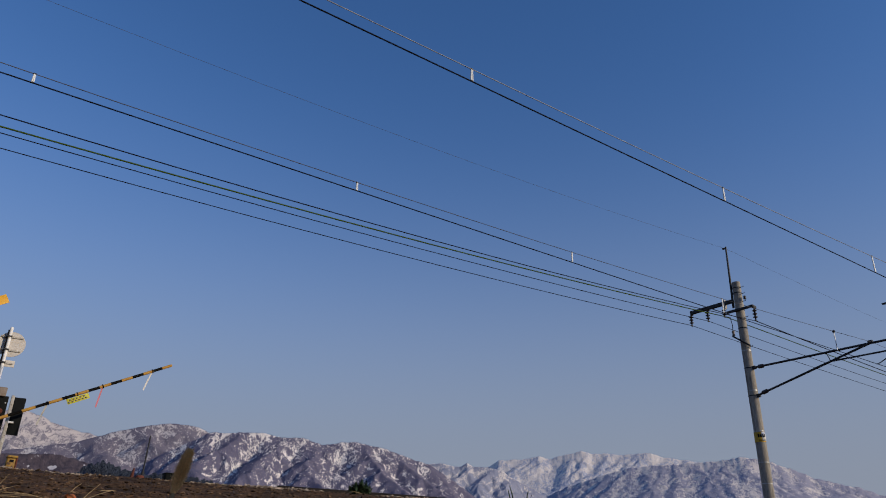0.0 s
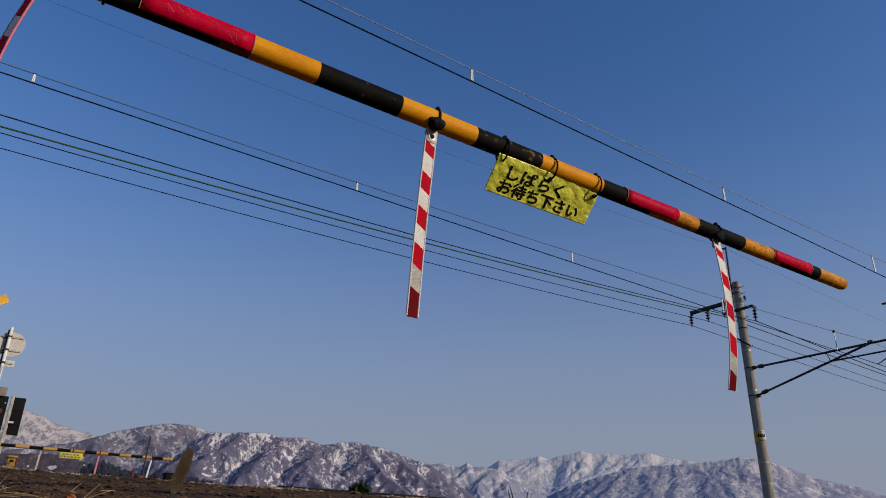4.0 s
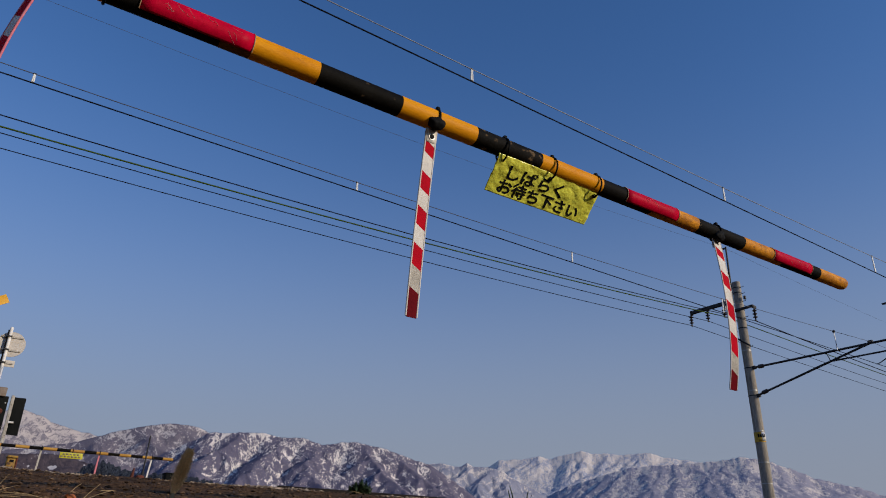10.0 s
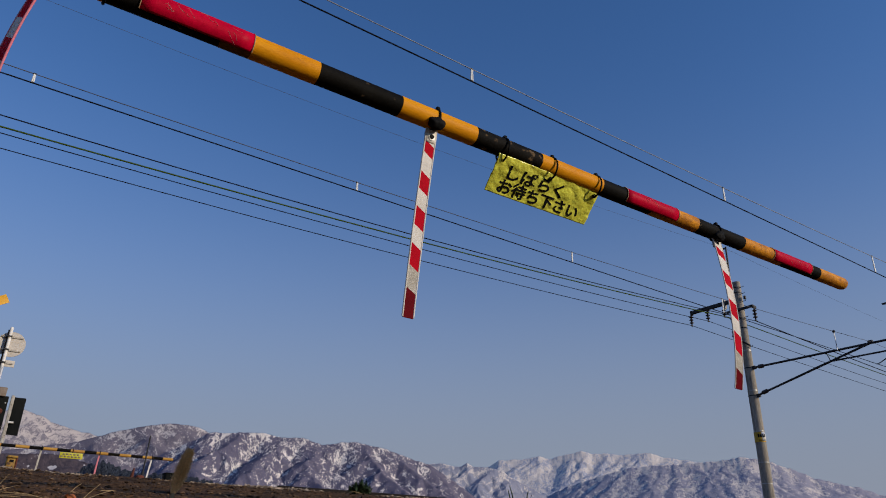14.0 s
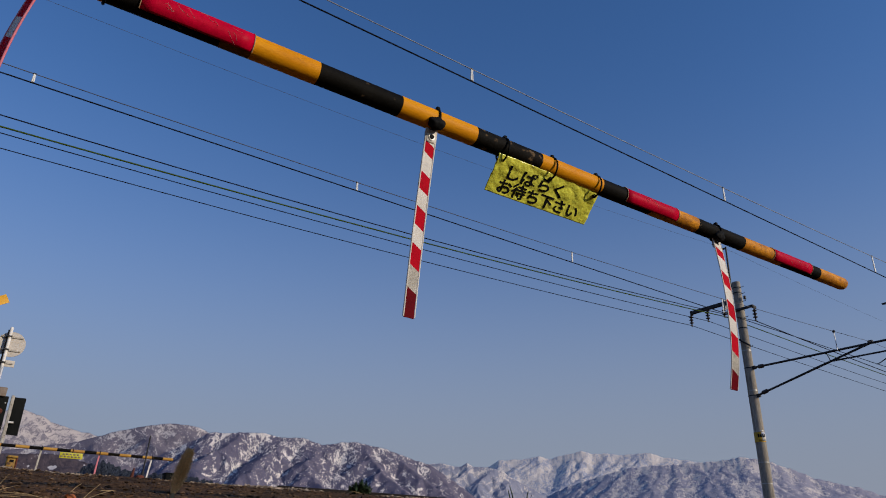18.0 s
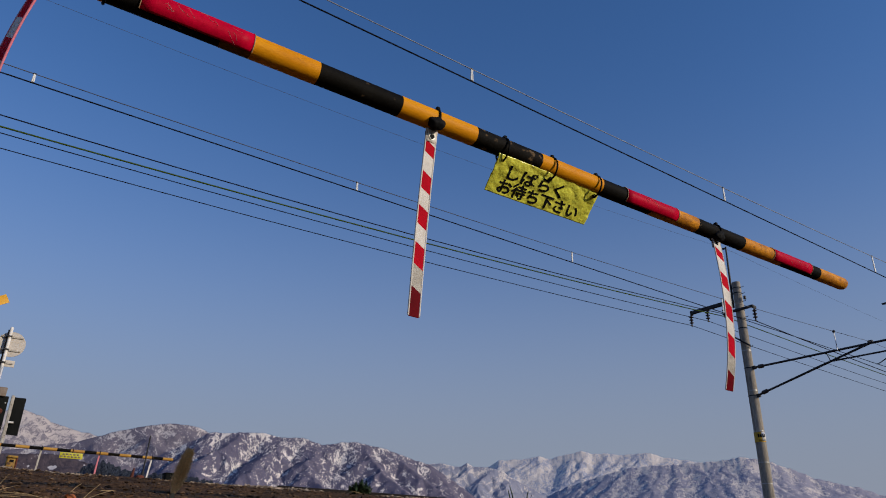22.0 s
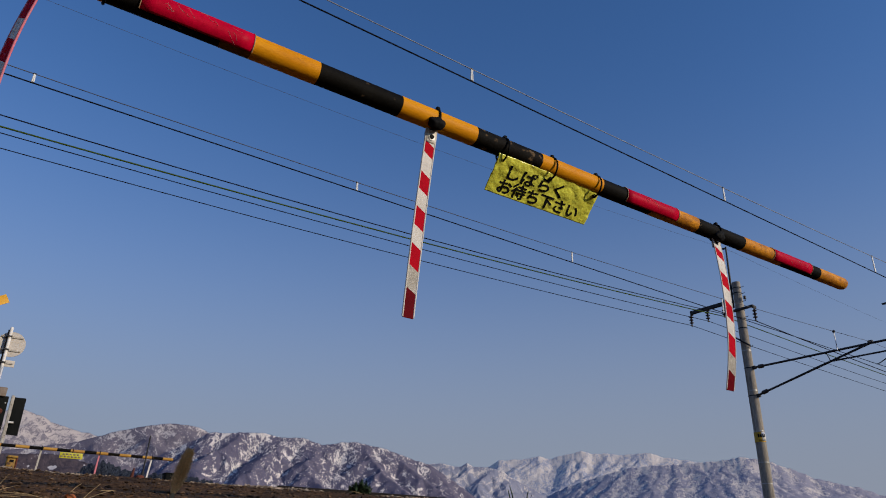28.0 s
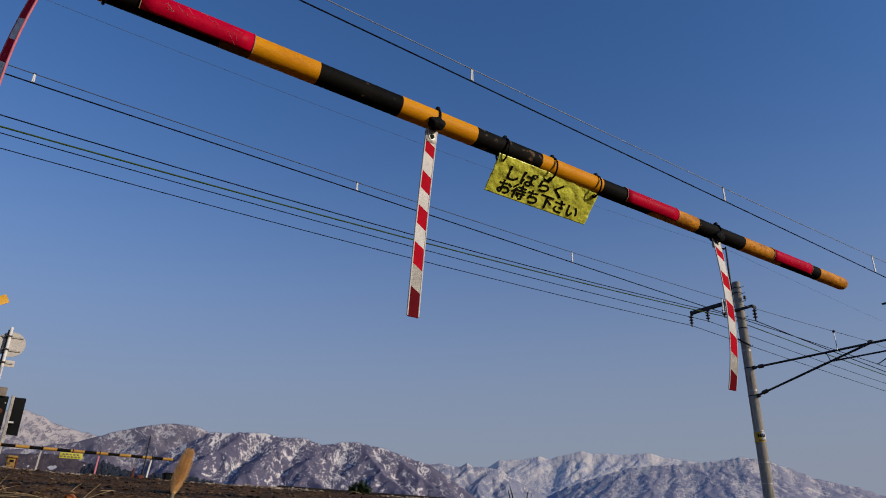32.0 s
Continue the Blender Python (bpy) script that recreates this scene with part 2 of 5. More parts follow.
# The three far ranges' woods carry distance haze in their pale blue base colours.
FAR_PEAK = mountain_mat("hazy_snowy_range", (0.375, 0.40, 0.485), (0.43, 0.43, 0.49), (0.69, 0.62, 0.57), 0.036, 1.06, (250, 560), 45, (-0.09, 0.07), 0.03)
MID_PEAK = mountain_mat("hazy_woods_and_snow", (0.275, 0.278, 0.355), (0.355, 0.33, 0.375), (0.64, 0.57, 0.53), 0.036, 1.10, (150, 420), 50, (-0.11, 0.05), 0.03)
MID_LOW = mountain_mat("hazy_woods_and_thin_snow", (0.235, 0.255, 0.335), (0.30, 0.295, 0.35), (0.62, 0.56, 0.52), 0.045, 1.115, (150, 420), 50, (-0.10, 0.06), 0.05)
FOOT = mountain_mat("brown_foothill_scrub", (0.050, 0.043, 0.056), (0.125, 0.094, 0.098), (0.50, 0.47, 0.475), 0.05, 1.30, (0, 90), 6)


# ---- mesh helpers ----
def mesh_of(bm, name, mats, smooth=True):
    me = bpy.data.meshes.new(name)
    bmesh.ops.recalc_face_normals(bm, faces=bm.faces)
    bm.to_mesh(me)
    bm.free()
    for m in (mats if isinstance(mats, (list, tuple)) else [mats]):
        me.materials.append(m)
    if smooth:
        for f in me.polygons:
            f.use_smooth = True
    return me


def part(name, bm, material, parent, label="", at=None, smooth=True):
    ob = new(name, mesh_of(bm, name, material, smooth))
    ob.parent = parent
    if at is not None:
        ob.matrix_local = at
    return tagged(ob, label) if label else ob


def thing(name, m, label, category, group="", kind=""):
    ob = new(name)
    ob.empty_display_size = 0.1
    ob.matrix_world = m
    return tagged(ob, label, category, group, kind)


def tube(points, radius, sides=10, bm=None, caps=True):
    """A round bar along points; radius is one number or one for each point."""
    bm = bm or bmesh.new()
    pts = [Vector(p) for p in points]
    rad = radius if isinstance(radius, (list, tuple)) else [radius] * len(pts)
    rings = []
    for i, p in enumerate(pts):
        d = (pts[min(i + 1, len(pts) - 1)] - pts[max(i - 1, 0)]).normalized()
        u = d.cross(Vector((0, 0, 1)) if abs(d.z) < 0.9 else Vector((1, 0, 0))).normalized()
        v = d.cross(u)
        rings.append([bm.verts.new(p + rad[i] * (math.cos(2 * math.pi * k / sides) * u + math.sin(2 * math.pi * k / sides) * v)) for k in range(sides)])
    for a, b in zip(rings, rings[1:]):
        for k in range(sides):
            bm.faces.new((a[k], a[(k + 1) % sides], b[(k + 1) % sides], b[k]))
    if caps:
        # caps on vertices of their own, so that the side stays evenly round up to its ends
        bm.faces.new([bm.verts.new(v.co) for v in rings[0][::-1]]), bm.faces.new([bm.verts.new(v.co) for v in rings[-1]])
    return bm


def box(size, at=(0, 0, 0), bevel=0.0, bm=None, turn=None):
    bm = bm or bmesh.new()
    m = Matrix.Translation(at) @ (turn or Matrix()) @ Matrix.Diagonal((*size, 1))
    made = bmesh.ops.create_cube(bm, size=1.0, matrix=m)
    if bevel:
        vs = set(made["verts"])
        bmesh.ops.bevel(bm, geom=[e for e in bm.edges if e.verts[0] in vs and e.verts[1] in vs], offset=bevel, segments=2, affect="EDGES", profile=0.6)
    return bm


def smoothstep(a, b, x):
    t = min(1.0, max(0.0, (x - a) / (b - a)))
    return t * t * (3 - 2 * t)


# ---- ground: a rise to the railway, the crossing, and flat land out to the horizon ----
RISE = [(-9, -0.1), (0.7, 0.0), (1.3, 0.06), (2.0, 0.19), (2.8, 0.31), (3.6, 0.415), (4.6, 0.505), (5.2, 0.545), (10.6, 0.56), (12.2, 0.62), (14.0, 0.78), (18, 0.80), (40, 0.3), (120, 0.0), (6000, 0.0)]


def ground_z(x, y):
    z = float(np.interp(y, [p[0] for p in RISE], [p[1] for p in RISE]))
    near = 1 - smoothstep(12, 40, math.hypot(x, y))
    z += near * (0.016 * noise.noise((x * 1.7, y * 1.7, 3)) + 0.010 * noise.noise((x * 7, y * 7, 9)) + 0.006 * noise.noise((x * 19, y * 19, 5)))
    return z - 0.02 * smoothstep(0.5, 0.1, math.hypot(x, y))


def ground():
    def steps(a, b, fine):
        out = list(np.arange(a, b + 1e-6, fine))
        w = fine
        lo, hi = out[0], out[-1]
        left, right = [], []
        while hi < 4900:
            w *= 1.22
            hi, lo = hi + w, lo - w
            right.append(hi), left.append(lo)
        return left[::-1] + out + right
    xs, ys = steps(-2.5, 8.0, 0.045), steps(0.5, 7.5, 0.045)
    verts = [(x, y, ground_z(x, y)) for y in ys for x in xs]
    w = len(xs)
    faces = [(j * w + i, j * w + i + 1, (j + 1) * w + i + 1, (j + 1) * w + i) for j in range(len(ys) - 1) for i in range(w - 1)]
    me = bpy.data.meshes.new("ground")
    me.from_pydata(verts, [], faces)
    me.materials.append(SOIL)
    for f in me.polygons:
        f.use_smooth = True
    return tagged(new("ground", me), "brown gravelly soil rising to a railway crossing", "ground", kind="structure")


ground()


# ---- mountains ----
def spur_lines(x0, x1, reach, gap, lean, seed):
    """Spurs that run down from the crest, with side spurs: rows of x, distance from the crest, height lost to the main spur."""
    rnd = random.Random(seed)
    rows = []
    x = x0 - gap
    while x < x1 + gap:
        px, d, drift = x, 0.0, lean((x - x0) / (x1 - x0)) + rnd.uniform(-0.35, 0.35)
        side = rnd.choice((-1, 1))
        next_side = rnd.uniform(0.25, 0.6) * gap
        while d < reach:
            rows.append((px, d, 0.0))
            d += gap * 0.09
            px += gap * 0.09 * drift
            drift += rnd.uniform(-0.16, 0.16)
            if d > next_side:
                side, next_side = -side, d + rnd.uniform(0.28, 0.6) * gap
                qx, qd, lost, away = px, d, 0.0, side * rnd.uniform(0.7, 1.3)
                for k in range(rnd.randint(4, 8)):
                    qx, qd, lost = qx + away * gap * 0.055, qd + gap * 0.06, lost + gap * 0.02
                    rows.append((qx, qd, lost))
                    away *= rnd.uniform(0.75, 1.05)
        x += gap * rnd.uniform(0.6, 1.45)
    return np.array(rows)


def mountains(name, label, ridge, material, near, far, columns, rows, seed, gap, depth, rough, lean):
    """One range: its skyline by bearing and height angle, with branching spurs and gullies down its face."""
    ks, es = [r[0] for r in ridge], [r[1] for r in ridge]
    b0, b1 = ks[0], ks[-1]
    bs = np.linspace(b0, b1, columns + 1)
    us = np.linspace(0, 1.2, rows + 1)
    X = np.repeat((np.radians(bs) * far)[:, None], rows + 1, 1)
    D = np.repeat(((1 - us) * (far - near))[None, :], columns + 1, 0)
    # wander the lines a little, so that no spur runs straight
    for i in range(columns + 1):
        for j in range(0, rows + 1):
            p = Vector((X[i, j] / gap * 1.3, D[i, j] / gap * 1.3, seed))
            X[i, j] += gap * 0.16 * noise.noise(p) + gap * 0.07 * noise.noise(p * 2.7)
            D[i, j] += gap * 0.10 * noise.noise(p * 1.7 + Vector((9, 0, 0)))
    low = np.full(X.shape, 9e9)
    step = float(np.radians(bs[1] - bs[0]) * far)
    for px, pd, lost in spur_lines(math.radians(b0) * far, math.radians(b1) * far, far - near, gap, lean, int(seed * 10)):
        i0 = max(0, int((px - math.radians(b0) * far - gap) / step))
        i1 = min(columns + 1, int((px - math.radians(b0) * far + gap) / step) + 1)
        if i1 > i0:
            away = np.hypot(X[i0:i1] - px, D[i0:i1] - pd) + lost
            np.minimum(low[i0:i1], away, out=low[i0:i1])
    low = np.minimum(low, gap * 0.62)
    verts, hollow = [], []
    skyline = np.interp(bs, ks, es)
    reach = max(3, int(columns * 2.5 / (b1 - b0)))
    weight = np.hanning(2 * reach + 1)
    rounded = np.convolve(np.pad(skyline, reach, mode="edge"), weight / weight.sum(), mode="valid")
    for i in range(columns + 1):
        b = float(bs[i])
        crest = rough * far * 0.0009 * (noise.noise((b * 2.1, seed, 7)) + 0.6 * noise.noise((b * 6, seed, 8)) + 0.35 * noise.noise((b * 17, seed, 9)))
        base, body = (math.tan(radians(float(e))) * far for e in (skyline[i], rounded[i]))
        sb, cb = math.sin(radians(b)), math.cos(radians(b))
        for j in range(rows + 1):
            u = float(us[j])
            r = near + (far - near) * u
            top = base + crest * min(1.0, u) ** 9
            if u <= 1:
                v = float(low[i, j])
                mass = body + (top - body) * u ** 5
                grain = noise.noise((X[i, j] / gap * 4, D[i, j] / gap * 4, seed)) + 0.5 * noise.noise((X[i, j] / gap * 11, D[i, j] / gap * 11, seed))
                line = mass / far * r * (0.02 + 0.98 * u ** 0.85)
                z = line - (depth * v + 0.035 * gap * grain) * min(1.0, (1 - u) * 9)
                z = max(min(z, top / far * r * (0.965 + 0.035 * u)), -4.0)
                hollow.append(min(1.0, v / (gap * 0.5)))
            else:
                z = top * (1 - (u - 1) * 1.6)
                hollow.append(0.5)
            verts.append((r * sb, r * cb, z))
    w = rows + 1
    faces = [(i * w + j, i * w + j + 1, (i + 1) * w + j + 1, (i + 1) * w + j) for j in range(rows) for i in range(columns)]
    me = bpy.data.meshes.new(name)
    me.from_pydata(verts, [], faces)
    me.attributes.new("gully", "FLOAT", "POINT").data.foreach_set("value", hollow)
    me.materials.append(material)
    for f in me.polygons:
        f.use_smooth = True
    return tagged(new(name, me), label, "mountain", kind="structure")


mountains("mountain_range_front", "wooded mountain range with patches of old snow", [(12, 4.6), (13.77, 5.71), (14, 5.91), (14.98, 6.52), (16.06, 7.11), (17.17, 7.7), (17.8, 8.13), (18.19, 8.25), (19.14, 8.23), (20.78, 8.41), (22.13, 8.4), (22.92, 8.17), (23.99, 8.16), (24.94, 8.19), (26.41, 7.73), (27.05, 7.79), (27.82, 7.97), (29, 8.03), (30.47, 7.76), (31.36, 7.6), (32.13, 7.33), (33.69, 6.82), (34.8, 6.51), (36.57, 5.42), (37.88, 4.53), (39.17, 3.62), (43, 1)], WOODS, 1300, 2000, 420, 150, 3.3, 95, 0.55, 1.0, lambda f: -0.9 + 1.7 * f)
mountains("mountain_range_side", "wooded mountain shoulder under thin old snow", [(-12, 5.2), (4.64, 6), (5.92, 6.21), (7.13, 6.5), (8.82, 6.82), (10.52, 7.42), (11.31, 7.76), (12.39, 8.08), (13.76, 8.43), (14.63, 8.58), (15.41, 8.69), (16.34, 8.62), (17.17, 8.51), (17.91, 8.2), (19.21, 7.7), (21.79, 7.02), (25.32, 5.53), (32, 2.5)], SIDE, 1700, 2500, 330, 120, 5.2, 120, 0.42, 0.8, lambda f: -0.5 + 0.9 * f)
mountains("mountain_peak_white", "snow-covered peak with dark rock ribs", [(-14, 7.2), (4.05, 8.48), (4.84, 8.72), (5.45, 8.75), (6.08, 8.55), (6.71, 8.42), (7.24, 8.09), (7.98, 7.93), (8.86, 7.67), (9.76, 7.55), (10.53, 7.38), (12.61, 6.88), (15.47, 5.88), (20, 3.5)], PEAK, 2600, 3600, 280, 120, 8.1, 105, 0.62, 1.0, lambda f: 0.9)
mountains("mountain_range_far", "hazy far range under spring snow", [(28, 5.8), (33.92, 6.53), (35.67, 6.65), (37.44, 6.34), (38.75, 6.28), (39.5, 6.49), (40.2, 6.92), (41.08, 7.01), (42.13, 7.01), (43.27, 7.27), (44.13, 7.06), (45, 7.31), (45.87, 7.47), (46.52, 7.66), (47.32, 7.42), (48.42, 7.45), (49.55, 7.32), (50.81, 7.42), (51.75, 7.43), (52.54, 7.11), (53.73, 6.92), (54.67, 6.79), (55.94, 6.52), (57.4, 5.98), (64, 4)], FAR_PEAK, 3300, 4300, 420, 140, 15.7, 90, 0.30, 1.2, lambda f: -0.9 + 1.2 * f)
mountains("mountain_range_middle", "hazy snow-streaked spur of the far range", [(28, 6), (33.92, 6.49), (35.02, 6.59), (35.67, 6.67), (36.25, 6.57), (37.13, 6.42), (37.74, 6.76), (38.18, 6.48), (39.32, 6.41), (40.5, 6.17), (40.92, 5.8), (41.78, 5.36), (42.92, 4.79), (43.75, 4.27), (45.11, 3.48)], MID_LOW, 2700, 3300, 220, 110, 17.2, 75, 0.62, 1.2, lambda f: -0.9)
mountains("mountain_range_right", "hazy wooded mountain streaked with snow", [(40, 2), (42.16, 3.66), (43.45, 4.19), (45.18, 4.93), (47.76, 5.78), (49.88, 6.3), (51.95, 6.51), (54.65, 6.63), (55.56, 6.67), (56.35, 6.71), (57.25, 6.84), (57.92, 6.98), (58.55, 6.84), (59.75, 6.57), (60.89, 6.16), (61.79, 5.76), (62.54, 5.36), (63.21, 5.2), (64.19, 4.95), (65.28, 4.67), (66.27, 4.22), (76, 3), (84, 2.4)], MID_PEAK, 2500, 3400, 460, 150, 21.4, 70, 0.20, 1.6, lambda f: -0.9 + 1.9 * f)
mountains("foothill", "low brown foothill of bare scrub", [(-14, 5.3), (0, 5.7), (4.6, 5.85), (8.3, 6.05), (10.5, 5.5), (13, 4.9), (16, 4.4), (22, 3.6)], FOOT, 420, 650, 420, 110, 23.3, 60, 0.3, 1.2, lambda f: 0.4)


def snow_patches(hill, patches):
    """Old snow left lying on a hillside: bearing, height angle, half width and half height of each patch."""
    depth = []
    for v in hill.data.vertices:
        c, d = v.co, 0.0
        b, e = math.degrees(math.atan2(c.x, c.y)), math.degrees(math.atan2(c.z - EYE, math.hypot(c.x, c.y)))
        for pb, pe, w, h in patches:
            d = max(d, min(1.0, 1.6 - math.hypot((b - pb) / w, (e - pe) / h)))
        depth.append(d)
    hill.data.attributes.new("drift", "FLOAT", "POINT").data.foreach_set("value", depth)


snow_patches(bpy.data.objects["foothill"], ((7.9, 5.12, 0.20, 0.11), (8.15, 5.2, 0.10, 0.06), (6.5, 5.12, 0.06, 0.06), (9.9, 5.4, 0.06, 0.05)))


# ---- railway: track, wires, poles ----
NEAR_Y, FAR_Y = 5.957, 9.528
RAIL_TOP = 0.603
POLE_X, POLE_Y = 23.22, 13.68


def rail_profile(x0, x1, y, name, parent, top):
    bm = bmesh.new()
    sec = [(-0.06, -0.14), (0.06, -0.14), (0.06, -0.128), (0.009, -0.112), (0.009, -0.04), (0.031, -0.03), (0.031, -0.004), (0.024, 0), (-0.024, 0), (-0.031, -0.004), (-0.031, -0.03), (-0.009, -0.04), (-0.009, -0.112), (-0.06, -0.128)]
    a = [bm.verts.new((x0, y + p, top + q)) for p, q in sec]
    b = [bm.verts.new((x1, y + p, top + q)) for p, q in sec]
    for k in range(len(sec)):
        bm.faces.new((a[k], a[(k + 1) % len(sec)], b[(k + 1) % len(sec)], b[k]))
    bm.faces.new(a[::-1]), bm.faces.new(b)
    return part(name, bm, RAIL, parent, smooth=False)


def track(y):
    t = thing("railway_track", Matrix(), "rusty railway track set into the crossing", "track", "railway tracks")
    for s in (-0.5335, 0.5335):
        for a, b, top in ((-60, -1.3, RAIL_TOP), (-1.3, 2.35, RAIL_TOP - 0.03), (2.35, 60, RAIL_TOP)):
            rail_profile(a, b, y + s, "rail", t, top)
    return t


for ty in (NEAR_Y, FAR_Y):
    track(ty)


def sag(x, curve):
    a, b, c = curve
    return a * x * x + b * x + c


def span(x0, x1, y, curve, radius, step=2.0, sides=6):
    n = max(2, int(abs(x1 - x0) / step))
    return tube([(x0 + (x1 - x0) * i / n, y, sag(x0 + (x1 - x0) * i / n, curve)) for i in range(n + 1)], radius, sides)


def hanger(parent, x, y, lo, hi, gap):
    """A long narrow loop that carries the contact wire from the messenger wire."""
    bm = bmesh.new()
    for s in (-gap / 2, gap / 2):
        tube([(x + s, y, lo + 0.012), (x + s * 0.8, y, (lo + hi) / 2), (x + s * 0.5, y, hi)], 0.0115, 6, bm)
    h = part("hanger", bm, HANGER, parent, "white sleeved wire hanger")
    part("clip", box((0.035, 0.022, 0.025), (x, y, hi), 0.004), STEEL, h)
    if abs(x - 20.9) < 0.05 and y > 8:
        bm = bmesh.new()
        bmesh.ops.create_icosphere(bm, subdivisions=2, radius=0.045, matrix=Matrix.Translation((x, y, hi)))
        part("ball_joint", bm, STEEL, h)
    part("clamp", box((0.03, 0.02, 0.022), (x, y, lo + 0.008), 0.004), STEEL, h)


def catenary(y, contact, messenger, xs, label, messenger_right, gap):
    t = thing("overhead_line", Matrix(), label, "overhead line", "railway overhead lines")
    part("contact_wire", span(-70, 70, y, contact, 0.0095, 4), COPPER, t, "dark copper contact wire")
    part("messenger_wire", span(-28, POLE_X, y, messenger, 0.0062, 1.6), STRAND if y < 8 else STRAND_DARK, t, "thin grey messenger wire")
    part("messenger_wire", span(POLE_X, 70, y, messenger_right, 0.0062, 1.6), STRAND if y < 8 else STRAND_DARK, t, "thin grey messenger wire")
    for x in xs:
        m = messenger if x < POLE_X else messenger_right
        hanger(t, x, y, sag(x, contact), sag(x, m), gap)
    return t


def mirror_curve(curve, x, depth, half):
    """A wire sagging on from the height it has at x, lowest half a span further on."""
    a = depth / half ** 2
    low = sag(x, curve) - depth
    v = x + half
    return (a, -2 * a * v, a * v * v + low)


MF = (0.00112, -0.00229, 5.928)
MN = (0.00083, 0.00046, 5.94425)
catenary(NEAR_Y, (0.0, 0.0, 5.772), MN, [-11.4, -6.1, -0.75, 4.66, 10.15, 15.47, 20.9], "contact wire of the near track on white hangers", mirror_curve(MN, POLE_X, 0.5, 24), 0.026)
catenary(FAR_Y, (0.0, 0.0, 5.787), MF, [-10, -5, 0.06, 4.98, 10.12, 15.4, 20.9, 28, 33], "contact wire of the far track on white hangers", mirror_curve(MF, POLE_X, 0.5, 24), 0.020)


def power_wire(label, y, left, depth, radius, material, beyond=None):
    w = thing("feeder_wire", Matrix(), label, "power line", "feeder wires")
    part("wire", span(-40, POLE_X, y, left, radius, 2), material, w)
    part("wire", span(POLE_X, 75, y, mirror_curve(left, POLE_X, depth, 28.8), beyond or radius, 2), material, w)


power_wire("dark feeder wire sagging from pole to pole", 15.787, (0.00106, 0.00763, 7.76345), 0.45, 0.0105, COPPER)
power_wire("dark feeder wire sagging from pole to pole", 15.054, (0.000962, 0.011151, 7.73546), 0.45, 0.0105, COPPER)
power_wire("green insulated feeder cable sagging from pole to pole", 14.349, (0.001074, 0.018301, 7.513664), 0.45, 0.0168, GREEN_WIRE)
power_wire("dark feeder wire sagging from pole to pole", 13.16, (0.001539, 0.004411, 7.118706), 0.62, 0.0115, COPPER, 0.016)
power_wire("thin grey earth wire along the pole tops", 13.893, (0.00163, -0.00468, 10.34666), 0.62, 0.0036, STRAND_DARK)


def insulator(parent, y, top, bottom):
    """A hanging string of three porcelain discs."""
    x = POLE_X
    h = (top - bottom) / 4.2
    pts, rad = [(x, y, top)], [0.02]
    for k in range(3):
        z = top - h * (0.75 + k * 1.1)
        for dz, r in ((0.10, 0.024), (0.03, 0.04), (0.0, 0.08), (-0.03, 0.075), (-0.05, 0.035), (-0.08, 0.024)):
            pts.append((x, y, z + dz * h / 0.14))
            rad.append(r)
    pts.append((x, y, bottom + 0.01))
    rad.append(0.02)
    ins = part("insulator", tube(pts, rad, 12), PORCELAIN, parent, "dark porcelain disc insulator string")
    part("wire_clamp", box((0.10, 0.035, 0.05), (x, y, bottom), 0.008), STEEL, ins)


